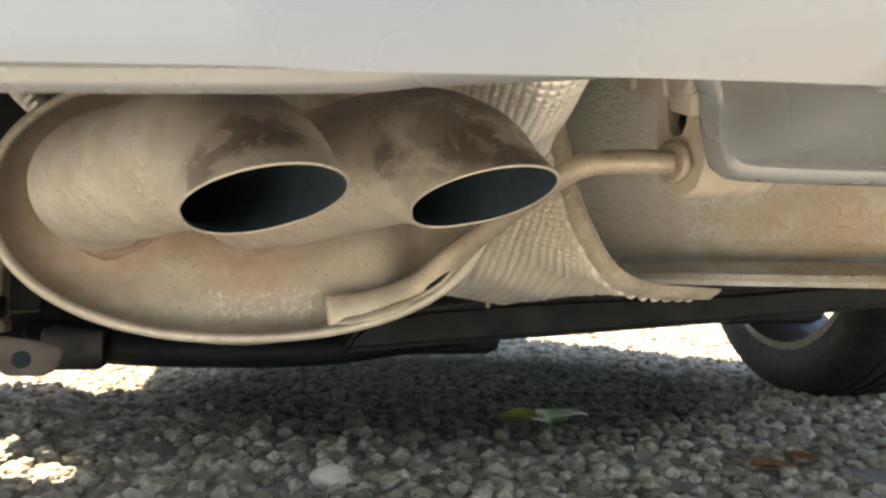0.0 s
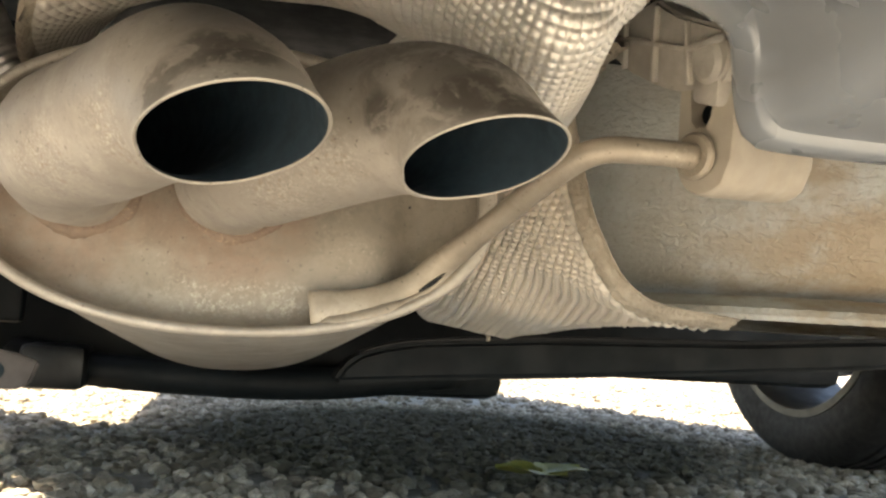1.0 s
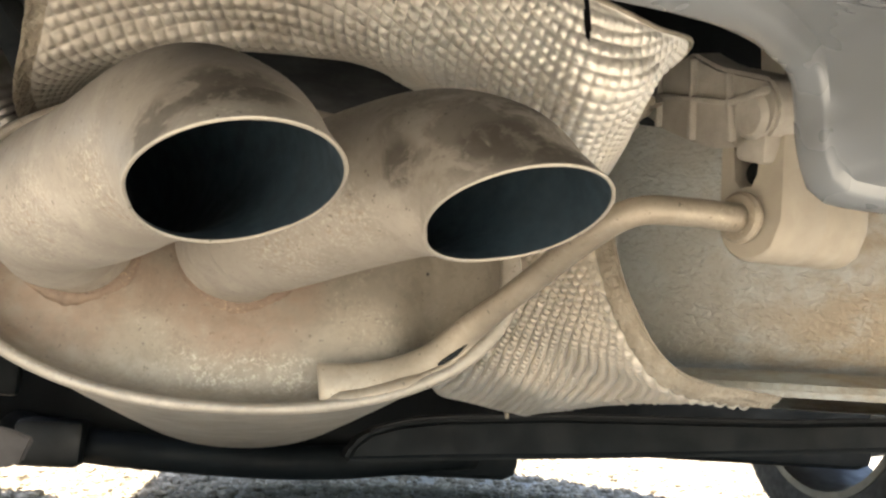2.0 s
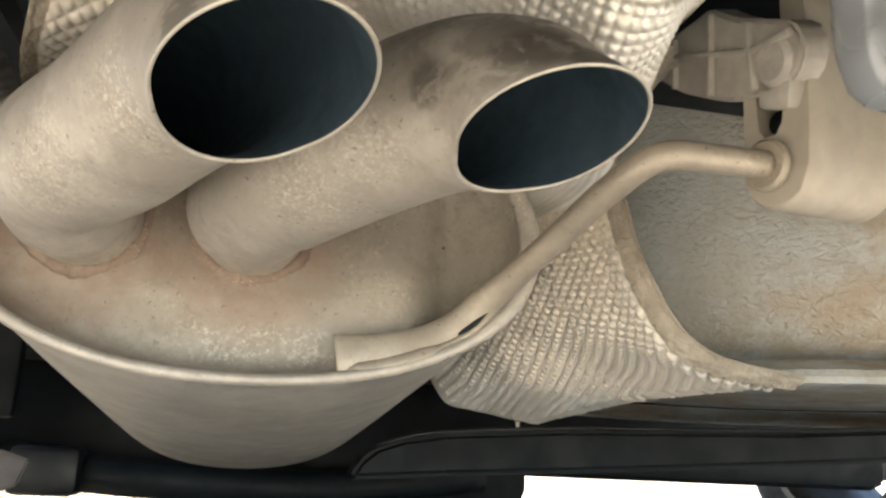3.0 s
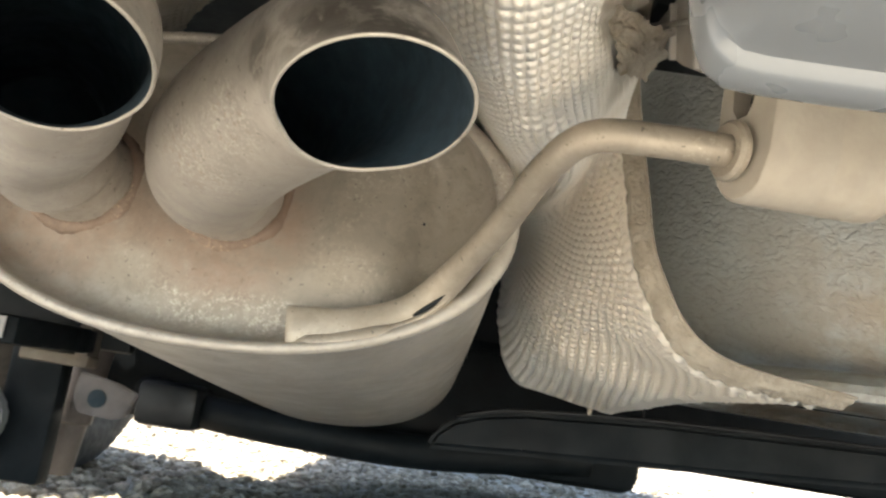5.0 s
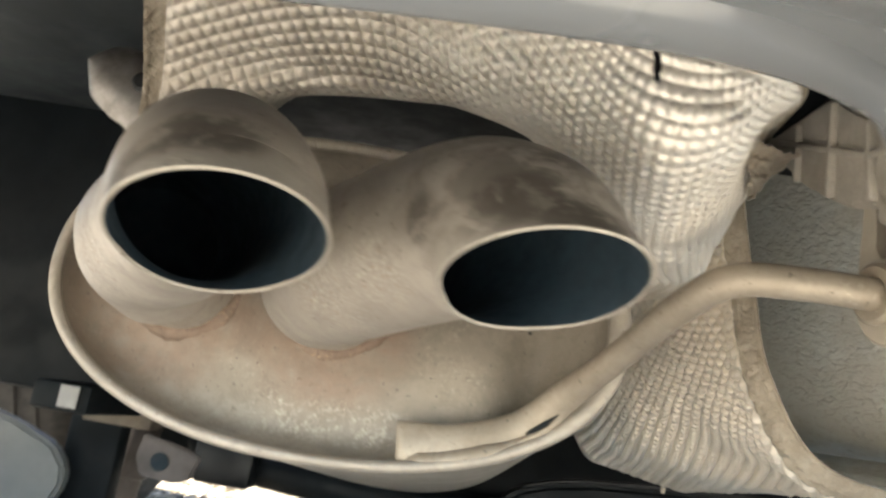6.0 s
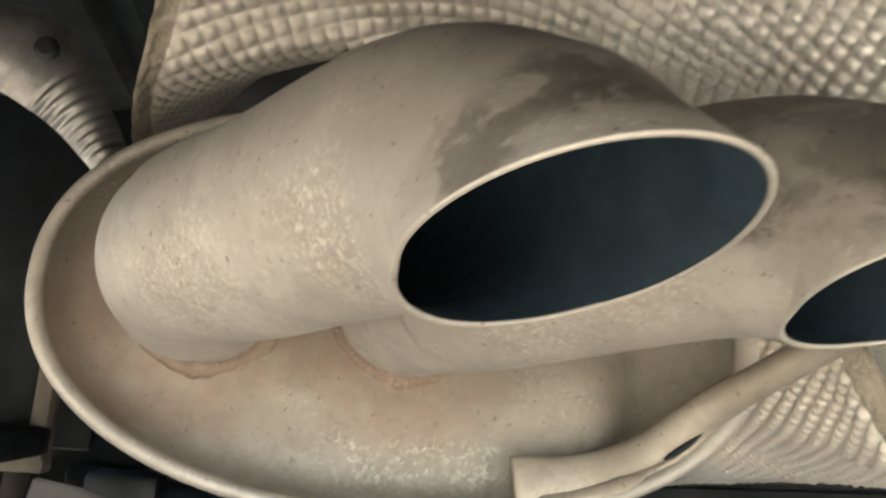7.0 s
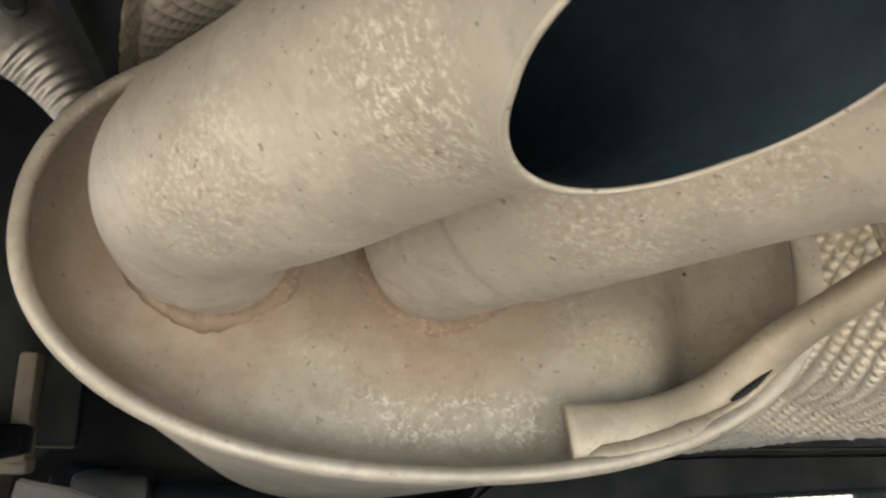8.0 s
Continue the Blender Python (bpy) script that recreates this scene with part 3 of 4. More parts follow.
    runs = [np.r_[0, np.cumsum(np.linalg.norm(np.diff(through_points(q, steps), axis=0), axis=1))] for q in (rear, drop)]
    mean = 0.4 * runs[0] + 0.6 * runs[1]
    at = np.interp(np.linspace(0, mean[-1], nu + 1), mean, steps)
    sec = [through_points(q, at) for q in (rear, hem, drop, low, mid, rise, front)]
    cols = np.array([catmull([q[i] for q in sec], nv) for i in range(nu + 1)])  # u, v, xyz
    du, dv = np.gradient(cols, axis=0), np.gradient(cols, axis=1)
    nrm = np.cross(du, dv)
    nrm /= np.linalg.norm(nrm, axis=2)[..., None]
    sv = np.cumsum(np.linalg.norm(dv, axis=2), axis=1)
    su = np.cumsum(np.linalg.norm(du, axis=2), axis=0)

    def field(f, step):
        """A noise sampled every few steps of the sheet and blended between."""
        ua, va = np.arange(0, nu + step, step), np.arange(0, nv + step, step)
        g = np.array([[f(a * 0.8 / nu, b * 0.5 / nv) for b in va] for a in ua])
        g = np.array([np.interp(np.arange(nv + 1), va, row) for row in g])
        return np.array([np.interp(np.arange(nu + 1), ua, col) for col in g.T]).T

    wave = field(lambda a, b: noise.noise(Vector((7 * a, 7 * b, 0.3))) + 0.5 * noise.noise(Vector((22 * a, 22 * b, 4.3))), 8)
    crease = field(lambda a, b: noise.noise(Vector((60 * a + 20 * b, 170 * b, 7.7))), 2)
    lobe = np.clip((at - 10.0) / 1.5, 0, 1)
    # lengths along and across the sheet, spread evenly over it
    gap = 20
    pts = cols[::gap, ::gap]
    gu, gv = pts.shape[:2]
    face = nrm[::gap, ::gap]
    cross = dv[::gap, ::gap] / np.linalg.norm(dv[::gap, ::gap], axis=2)[..., None]
    way = np.array((0.0, 0.85, -0.53)) - face * (face @ (0.0, 0.85, -0.53))[..., None]
    cross = cross + way * np.clip((at[::gap] - 8.0) / 2.0, 0, 1)[:, None, None] * 2.0
    cross /= np.linalg.norm(cross, axis=2)[..., None]
    along = np.cross(cross, face)
    scale = (1 / np.interp(at[::gap], [0, 3.4, 4.4, 5.8, 8.6, 9.6, 10.5, 14], [0.0066, 0.0064, 0.0054, 0.0040, 0.0041, 0.0052, 0.0062, 0.0078]))[:, None, None]
    along, cross = along * scale, cross * scale
    wide, tall = (np.linalg.norm(np.gradient(pts, axis=k), axis=2) + 1e-4 for k in (0, 1))
    seen = np.where(sv[::gap, ::gap] < 0.17 + 0.1 * lobe[::gap, None], 1.0, 0.03)
    idx = np.arange(gu * gv).reshape(gu, gv)
    system = np.zeros((gu * gv, gu * gv))
    links = []
    for p, q, weight in ((idx[:-1].ravel(), idx[1:].ravel(), seen * tall / wide), (idx[:, :-1].ravel(), idx[:, 1:].ravel(), seen * wide / tall)):
        w = np.sqrt(weight.ravel()[p] * weight.ravel()[q])
        links.append((p, q, w, pts.reshape(-1, 3)[q] - pts.reshape(-1, 3)[p]))
        for i, j, sign in ((p, p, 1), (q, q, 1), (p, q, -1), (q, p, -1)):
            np.add.at(system, (i, j), sign * w)
    system[0, 0] += 1e4
    solver = np.linalg.inv(system)
    frame_a, frame_b = along.reshape(-1, 3), cross.reshape(-1, 3)
    turn = np.zeros(gu * gv)  # how far the weave turns from that frame, place by place
    for _ in range(24):
        c, n = np.cos(turn)[:, None], np.sin(turn)[:, None]
        turned_a, turned_b = c * frame_a + n * frame_b, c * frame_b - n * frame_a
        aims, bend = np.zeros((gu * gv, 2)), np.zeros((gu * gv, 2))
        for p, q, w, d in links:
            for k, e in enumerate((turned_a, turned_b)):
                aim = w * (d * 0.5 * (e[p] + e[q])).sum(axis=1)
                np.add.at(aims[:, k], q, aim)
                np.add.at(aims[:, k], p, -aim)
        flat_map = solver @ aims
        for p, q, w, d in links:
            step = flat_map[q] - flat_map[p]
            for o in (p, q):
                x, y = (d * frame_a[o]).sum(axis=1), (d * frame_b[o]).sum(axis=1)
                np.add.at(bend[:, 0], o, w * (x * step[:, 0] + y * step[:, 1]))
                np.add.at(bend[:, 1], o, w * (y * step[:, 0] - x * step[:, 1]))
        turn = np.arctan2(bend[:, 1], bend[:, 0])
    flat_map = flat_map.reshape(gu, gv, 2)

    def spread(g):
        g = np.array([np.interp(np.arange(nv + 1), np.arange(gv) * gap, row) for row in g])
        g = np.array([np.interp(np.arange(nu + 1), np.arange(gu) * gap, col) for col in g.T]).T
        k = np.ones(gap + 1) / (gap + 1)
        g = np.array([np.convolve(np.pad(row, gap // 2, "reflect", reflect_type="odd"), k, "valid") for row in g])
        return np.array([np.convolve(np.pad(col, gap // 2, "reflect", reflect_type="odd"), k, "valid") for col in g.T]).T

    fa, fb = spread(flat_map[..., 0]), spread(flat_map[..., 1])
    sway = 0.25 * wave
    across, over = 0.27 * fa + 0.963 * fb + sway, 0.27 * fb - 0.963 * fa + sway
    pillow = np.minimum(1.0, 1.15 * (np.abs(np.sin(np.pi * across)) * np.abs(np.sin(np.pi * over)) + 1e-4) ** 0.65)

    def off(p, q):
        """Distance from a straight line between two places."""
        p, q = np.array(p), np.array(q)
        k = np.clip((cols - p) @ (q - p) / ((q - p) @ (q - p)), 0, 1)
        return np.linalg.norm(cols - p - k[..., None] * (q - p), axis=2), k

    spot = off((0.164, -0.108, 0.360), (0.183, -0.036, 0.370))[0]
    bare = np.clip((spot - 0.011) / 0.006, 0, 1)
    stripe = np.clip((off((0.112, -0.135, 0.366), (0.092, -0.05, 0.374))[0] - 0.0025) / 0.002, 0, 1)
    right = np.clip((at - 8.3) / 0.5, 0, 1)[:, None]
    edge = np.clip((np.minimum(su - 0.0125, su[-1] - su - 0.010)) / 0.004, 0, 1) * np.clip((sv[:, -1:] - sv - 0.008) / 0.006, 0, 1) * np.clip((sv - 0.002 - 0.0095 * right) / (0.003 + 0.002 * right), 0, 1)
    fold = np.exp(-(off((0.066, -0.092, 0.404), (0.036, -0.02, 0.378))[0] / 0.005) ** 2)
    lift = (0.0019 - 0.0004 * (np.clip(at - 4.8, 0, 1) * np.clip(10.0 - at, 0, 1))[:, None] + lobe[:, None] * 0.0014) * pillow * edge * bare * stripe + 0.0012 * crease * (1 - bare * edge) + (0.0030 - 0.0018 * np.clip(at - 4.8, 0, 1) * np.clip(10.0 - at, 0, 1))[:, None] * wave * np.clip(sv / 0.05, 0, 1) - 0.005 * fold
    pts = cols - nrm * lift[..., None]
    # a tear runs down from the rear edge
    gap, k = off((0.1155, -0.157, 0.373), (0.122, -0.147, 0.338))
    torn = gap < 0.0010 * (1 - k) + 0.0005 * (k < 1)
    # the sheet stops short above the muffler between the pipes
    torn |= (cols[..., 1] > 0.052 - 0.35 * np.maximum(cols[..., 0], 0) + 0.006 * wave) & (cols[..., 0] > np.maximum(-0.034 - 0.8 * (cols[..., 1] - 0.05), -0.105) + 0.01 * wave) & (cols[..., 0] < 0.088 + 0.01 * wave)
    flat = (right > 0.9) & (sv < 0.0132 + 0.0012 * wave) | (su < 0.0125 + 0.0008 * wave)
    fs, band = [], []
    for i in range(nu):
        for j in range(nv):
            if torn[i, j]:
                continue
            fs.append((i * (nv + 1) + j, i * (nv + 1) + j + 1, (i + 1) * (nv + 1) + j + 1, (i + 1) * (nv + 1) + j))
            band.append(1 if flat[i, j] else 0)
    shield = thing("heat_shield", (0, 0, 0), "crumpled embossed aluminium heat shield arched over the muffler", "heat shield")
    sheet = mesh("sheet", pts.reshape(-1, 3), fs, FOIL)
    sheet.materials.append(FLANGE)
    sheet.polygons.foreach_set("material_index", band)
    part("sheet", sheet, shield, "embossed aluminium sheet with small raised cells")
    corner = [np.array(p) for p in ((0.160, -0.110, 0.358), (0.174, -0.064, 0.347), (0.2034, -0.040, 0.3800), (0.2030, 0.028, 0.385))]
    rows = []
    for a in np.linspace(0, 1, 41):
        for b in np.linspace(0, 1, 41):
            wide = 0.5 + (b - 0.5) * (0.92 + 0.16 * noise.noise(Vector((3.2 * a, 0.0, 1.7))) + 0.14 * noise.noise(Vector((11 * a, round(b), 4.4))))
            long = 0.5 + (a - 0.5) * (0.92 + 0.16 * noise.noise(Vector((2.9 * b, round(a), 6.1))) + 0.12 * noise.noise(Vector((12 * b, round(a), 9.2))))
            p = (corner[0] * (1 - long) + corner[1] * long) * (1 - wide) + (corner[2] * (1 - long) + corner[3] * long) * wide
            rows.append(p + np.array((0.4, -1.0, -0.3)) * (0.0016 * noise.noise(Vector((9 * a, 26 * b, 2.0))) + 0.004 * math.sin(math.pi * b) + 0.003 * noise.noise(Vector((4 * a, 5 * b, 8.0)))))
    part("bent_flap", mesh("bent_flap", rows, grid_faces(41, 41, wrap=False), FLANGE), shield, "creased dusty flap bent down beside the bracket")
    # crimped hanging tab at the far side
    centre = catmull([(-0.255, 0.20, 0.464), (-0.243, 0.20, 0.460), (-0.222, 0.20, 0.450), (-0.198, 0.20, 0.431), (-0.178, 0.20, 0.408), (-0.160, 0.195, 0.385), (-0.138, 0.18, 0.362)], 150)
    wide = np.interp(np.arange(151), [0, 1, 3, 7, 14, 24, 40, 60, 85, 110, 150], [0.003, 0.008, 0.013, 0.019, 0.024, 0.027, 0.028, 0.024, 0.017, 0.013, 0.013])
    tan, _ = frames(centre)
    tab = []
    for i, p in enumerate(centre):
        across = np.cross(tan[i], (0, 1, 0))
        crimp = 0.0011 * math.sin(i * 0.95 + 0.8 * math.sin(i * 0.13)) * (1 if 58 < i < 140 else 0.05)
        for q in np.linspace(-1, 1, 13):
            tab.append(p + across * wide[i] * q + np.array([0, crimp * (1 - 0.5 * abs(q)) + 0.010 * q * q, 0]))
    part("hanging_tab", mesh("hanging_tab", tab, grid_faces(151, 13, wrap=False), DULL_FOIL), shield, "crimped aluminium hanging tab")
    me = turned(((-0.003, 0.0), (-0.003, 0.005), (-0.001, 0.0075), (0.001, 0.0075)), DARK_STEEL, "tab_fastener", 24, "y")
    part("tab_fastener", me, shield, "dark push-on fastener").matrix_local = Matrix.Translation((-0.206, 0.194, 0.449))
    for at in ((0.244, 0.334, 0.216), (0.296, 0.075, 0.241)):
        part("retaining_pin", turned(((-0.004, 0.0), (-0.004, 0.0016), (0.001, 0.0022), (0.003, 0.0045), (0.005, 0.0)), BUSH, "retaining_pin", 16, "z"), shield).matrix_local = Matrix.Translation(at)
    part("rear_edge", tube(np.array(cols[::4, 0]), 0.0009, FLANGE, "rear_edge", 8), shield, "folded edge")


make_heat_shield()

# ---- rubber hanger and its bracket ----
def make_hanger():
    hanger = thing("exhaust_hanger", (0.236, -0.090, 0.314), "dust-covered rubber exhaust hanger holding the hanger rod", "hanger")
    d = Vector((0.27, 0.09, 0.02)).normalized().to_track_quat("X", "Z").to_matrix().to_4x4()
    way = d.to_3x3() @ Vector((1, 0, 0))
    side = way.cross(Vector((0, 0, 1))).normalized()
    ring = [(0.0055, 0.088), (0.0055, 0.060), (0.0055, 0.034), (0.0045, 0.020), (0.001, 0.0145), (-0.005, 0.0145), (-0.0085, 0.019), (-0.0095, 0.034), (-0.013, 0.036), (-0.0165, 0.034), (-0.0170, 0.012)]
    ring += [(0.0005 + 0.0180 * math.cos(a), -0.0005 + 0.0190 * math.sin(a)) for a in np.linspace(math.pi, 1.72 * math.pi, 9)]
    ring += [(0.0172, -0.004), (0.0185, 0.012), (0.0188, 0.040), (0.0180, 0.066), (0.0165, 0.088)]
    rows = []
    for along, k in ((-0.019, 0.92), (-0.0178, 0.975), (-0.0155, 1.0), (0.009, 1.0), (0.0098, 0.985), (0.0106, 1.0), (0.026, 1.0), (0.0268, 0.985), (0.0276, 1.0), (0.036, 1.0), (0.0395, 0.97), (0.0405, 0.90)):
        for u, w in ring:
            cu = 0.012 if w > 0.02 and u > 0 else 0.0
            rows.append(tuple(way * along + side * (cu + (u - cu) * k) + Vector((0, 0, w if w > 0.02 else w * k))))
    n = len(ring)
    me = mesh("rubber_body", rows, grid_faces(12, n) + [tuple(range(n)), tuple(range(11 * n, 12 * n))], BUSH)
    me.set_sharp_from_angle(angle=radians(50))
    part("rubber_body", me, hanger, "thick dusty rubber loop with moulded bands")
    lug = [way * t + side * -0.002 + Vector((0, 0, 0.021)) for t in np.linspace(-0.012, 0.03, 9)]
    part("fork", tube([tuple(p) for p in lug], [0.0055, 0.0075, 0.0085, 0.0088, 0.0088, 0.0088, 0.0088, 0.0085, 0.008], BLACK, "fork", 20), hanger, "dark rubber lug above the rod")
    bracket = thing("cast_bracket", (0.2028, -0.0737, 0.3718), "dusty cast aluminium bracket with crossing ribs bolted to the body", "bracket")
    turn = Matrix(((0.1805, 0.9704, -0.1602, 0), (-0.9226, 0.1106, -0.3696, 0), (-0.3410, 0.2145, 0.9153, 0), (0, 0, 0, 1)))
    out = [(-0.0560, 0.0013), (-0.0297, 0.0114), (-0.0044, 0.0213), (0.0055, 0.0177), (0.0150, 0.0148), (0.0473, 0.0112), (0.0525, 0.0060), (0.0548, -0.0017), (0.0520, -0.0105), (0.0440, -0.0165), (0.0272, -0.0200), (0.0127, -0.0219), (-0.0010, -0.0207), (-0.0245, -0.0169), (-0.0532, -0.0061)]
    bm = bmesh.new()
    f = bm.faces.new([bm.verts.new((x, 0.001, z)) for x, z in out])
    up = bmesh.ops.extrude_face_region(bm, geom=[f])["geom"]
    bmesh.ops.translate(bm, vec=(0, 0.016, 0), verts=[g for g in up if isinstance(g, bmesh.types.BMVert)])
    bmesh.ops.bevel(bm, geom=bm.edges[:], offset=0.0018, segments=2, affect="EDGES")
    part("body", finish(bm, "body", CAST), bracket).matrix_local = turn
    lug = box("lug", (0.019, 0.014, 0.016), CAST, 0.003, (0.0385, 0.008, -0.0175))
    part("lug", lug, bracket, "cast lug over the rubber hanger").matrix_local = turn
    for p, q, w in (((-0.052, 0.0008), (0.0264, -0.0003), 0.0026), ((0.0264, -0.0003), (0.0491, 0.0065), 0.0030), ((-0.0273, 0.009), (-0.0267, -0.0150), 0.0024), ((-0.0012, 0.0185), (0.0002, -0.0190), 0.0030), ((0.0235, 0.0125), (0.0287, -0.0170), 0.0030)):
        run = math.hypot(q[0] - p[0], q[1] - p[1])
        rib = box("rib", (run, 0.004, w), CAST, 0.0009)
        part("rib", rib, bracket, "raised casting rib").matrix_local = turn @ Matrix.Translation(((p[0] + q[0]) / 2, 0.0, (p[1] + q[1]) / 2)) @ Matrix.Rotation(-math.atan2(q[1] - p[1], q[0] - p[0]), 4, "Y")
    pad = turned(((-0.0006, 0.0), (-0.0006, 0.008), (0.0012, 0.0105), (0.003, 0.0115)), CAST, "pad", 28, "y")
    part("pad", pad, bracket, "rounded casting boss").matrix_local = turn @ Matrix.Translation((0.039, -0.0005, -0.005))


make_hanger()

# ---- the car ----
car = thing("parked_car", (0.3, 1.2, 0), "silver-grey parked car seen from under its rear bumper", "car")
CAR = Matrix.Translation((-0.3, -1.2, 0))


def car_part(name, me, label="", parent=None):
    """A part of the car, or a piece of such a part, with its mesh in world places."""
    ob = part(name, me, parent or car, label)
    if parent is None:
        ob.matrix_parent_inverse = CAR
    return ob


# ---- spare wheel tub ----
def make_tub():
    prof = ((0.0, 0.262), (0.25, 0.262), (0.29, 0.266), (0.318, 0.280), (0.332, 0.305), (0.338, 0.34), (0.342, 0.40), (0.345, 0.50))
    pts = catmull([(r, 0, z) for r, z in prof], 40)
    vs = [(r * math.cos(a), r * math.sin(a), z) for r, _, z in pts for a in np.linspace(0, 2 * np.pi, 160, endpoint=False)]
    tub = car_part("spare_wheel_tub", mesh("spare_wheel_tub", vs, grid_faces(41, 160), UNDERSEAL), "round pressed tub coated with dusty wrinkled grey underseal")
    tub.matrix_basis = Matrix.Translation((0.56, 0.37, 0))
    prof = ((0.30, 0.244), (0.335, 0.243), (0.338, 0.247), (0.335, 0.252), (0.30, 0.262))
    part("flange", turned([(z, r) for r, z in prof], UNDERSEAL, "flange", 120, "z"), tub, "low seam flange round the tub")


make_tub()

# ---- rear bumper ----
def make_bumper():
    lip = catmull([(-0.90, -0.080, 0.299), (-0.50, -0.168, 0.299), (-0.20, -0.234, 0.299), (0.0, -0.277, 0.3005), (0.05, -0.272, 0.3065), (0.10, -0.255, 0.315), (0.13, -0.235, 0.3225), (0.150, -0.217, 0.327), (0.162, -0.2075, 0.327), (0.169, -0.201, 0.318), (0.1725, -0.197, 0.304),
                   (0.179, -0.1955, 0.2945), (0.196, -0.196, 0.2925), (0.25, -0.198, 0.2925), (0.35, -0.202, 0.293), (0.65, -0.22, 0.295), (1.0, -0.20, 0.295), (1.30, -0.15, 0.295)], 360)
    vs = []
    for x, y, z in lip:
        out = (-0.278 - 0.22 * x if x < 0 else -0.278) - 0.024 - 0.02 * max(0.0, x) + 0.14 * max(0.0, x - 0.7) ** 2
        deep, level = y - out, 0.302 + 0.010 * min(1.0, max(0.0, (x - 0.02) / 0.25))
        prof = [(0.0045, 0.30), (0.004, 0.10), (0.003, 0.006), (0.0015, 0.001), (0.0, 0.0), (-0.002, -0.0004)]
        bead = min(0.010, 0.3 * deep)
        prof += [(-bead, 0.0), (-bead - 0.002, 0.0012), (-bead - 0.004, 0.0040)]
        for t in np.linspace(0.15, 0.92, 10):
            d = bead + 0.004 + (deep - bead - 0.004) * t
            prof.append((-d, 0.0040 * (1 - t) + (level - z) * t * t * (3 - 2 * t)))
        prof += [(-deep, level - z + 0.006), (-deep - 0.002, level - z + 0.03), (-deep - 0.006, level - z + 0.10), (-deep - 0.008, level - z + 0.30)]
        vs += [(x, y + p, z + q) for p, q in prof] + [(x, -0.004 + y + p, z + q) for p, q in ((-deep, 0.302), (0.0, 0.302))]
    cols = len(vs) // len(lip)
    main = car_part("rear_bumper", mesh("rear_bumper", vs, grid_faces(len(lip), cols), PAINT), "painted rear bumper skirt with a cut-out over the tailpipes")
    main.data.set_sharp_from_angle(angle=radians(45))


make_bumper()


# ---- wheels ----
def make_wheel(at, side):
    """side: +1 or -1, the way in which the outer face looks."""
    R, b = 0.315, 0.1
    rim = car_part("wheel", turned(((-b + 0.002, 0.226), (-b - 0.002, 0.226), (-b - 0.002, 0.212), (-b + 0.012, 0.205), (b - 0.03, 0.19), (b - 0.01, 0.20), (b, 0.226)), RIM, "wheel", 96), "dull dirty alloy rear wheel with black tyre")
    rim.matrix_basis = Matrix.Translation(at) @ Matrix.Diagonal((side, 1, 1, 1))
    prof = ((-b, 0.226), (-b - 0.006, 0.25), (-b - 0.002, 0.285), (-b + 0.012, R - 0.008), (-b + 0.03, R), (b - 0.03, R), (b - 0.012, R - 0.008), (b + 0.002, 0.285), (b + 0.006, 0.25), (b, 0.226))
    part("tyre", turned(prof, RUBBER, "tyre", 96), rim, "black rubber tyre with worn tread")
    for x in (-0.045, -0.015, 0.015, 0.045):
        part("tread_rib", turned(((x - 0.010, R - 0.001), (x - 0.0095, R + 0.004), (x + 0.0095, R + 0.004), (x + 0.010, R - 0.001)), RUBBER, "tread_rib", 96), rim)
    for k in range(5):
        m = Matrix.Rotation(2 * math.pi * (k + 0.3) / 5, 4, "X")
        part("spoke", box("spoke", (0.03, 0.05, 0.16), RIM, 0.008, (b - 0.04, 0, 0.125)), rim).matrix_local = m
    part("brake_disc", turned(((-0.02, 0.05), (-0.02, 0.145), (0.0, 0.145), (0.0, 0.05)), DARK_STEEL, "brake_disc", 64), rim, "dark brake disc")
    part("hub", turned(((-0.06, 0.0), (-0.06, 0.04), (b - 0.03, 0.055), (b - 0.02, 0.0)), DARK_STEEL, "hub", 40), rim)


make_wheel((1.155, 1.00, 0.317), 1)
make_wheel((-0.53, 0.97, 0.317), -1)


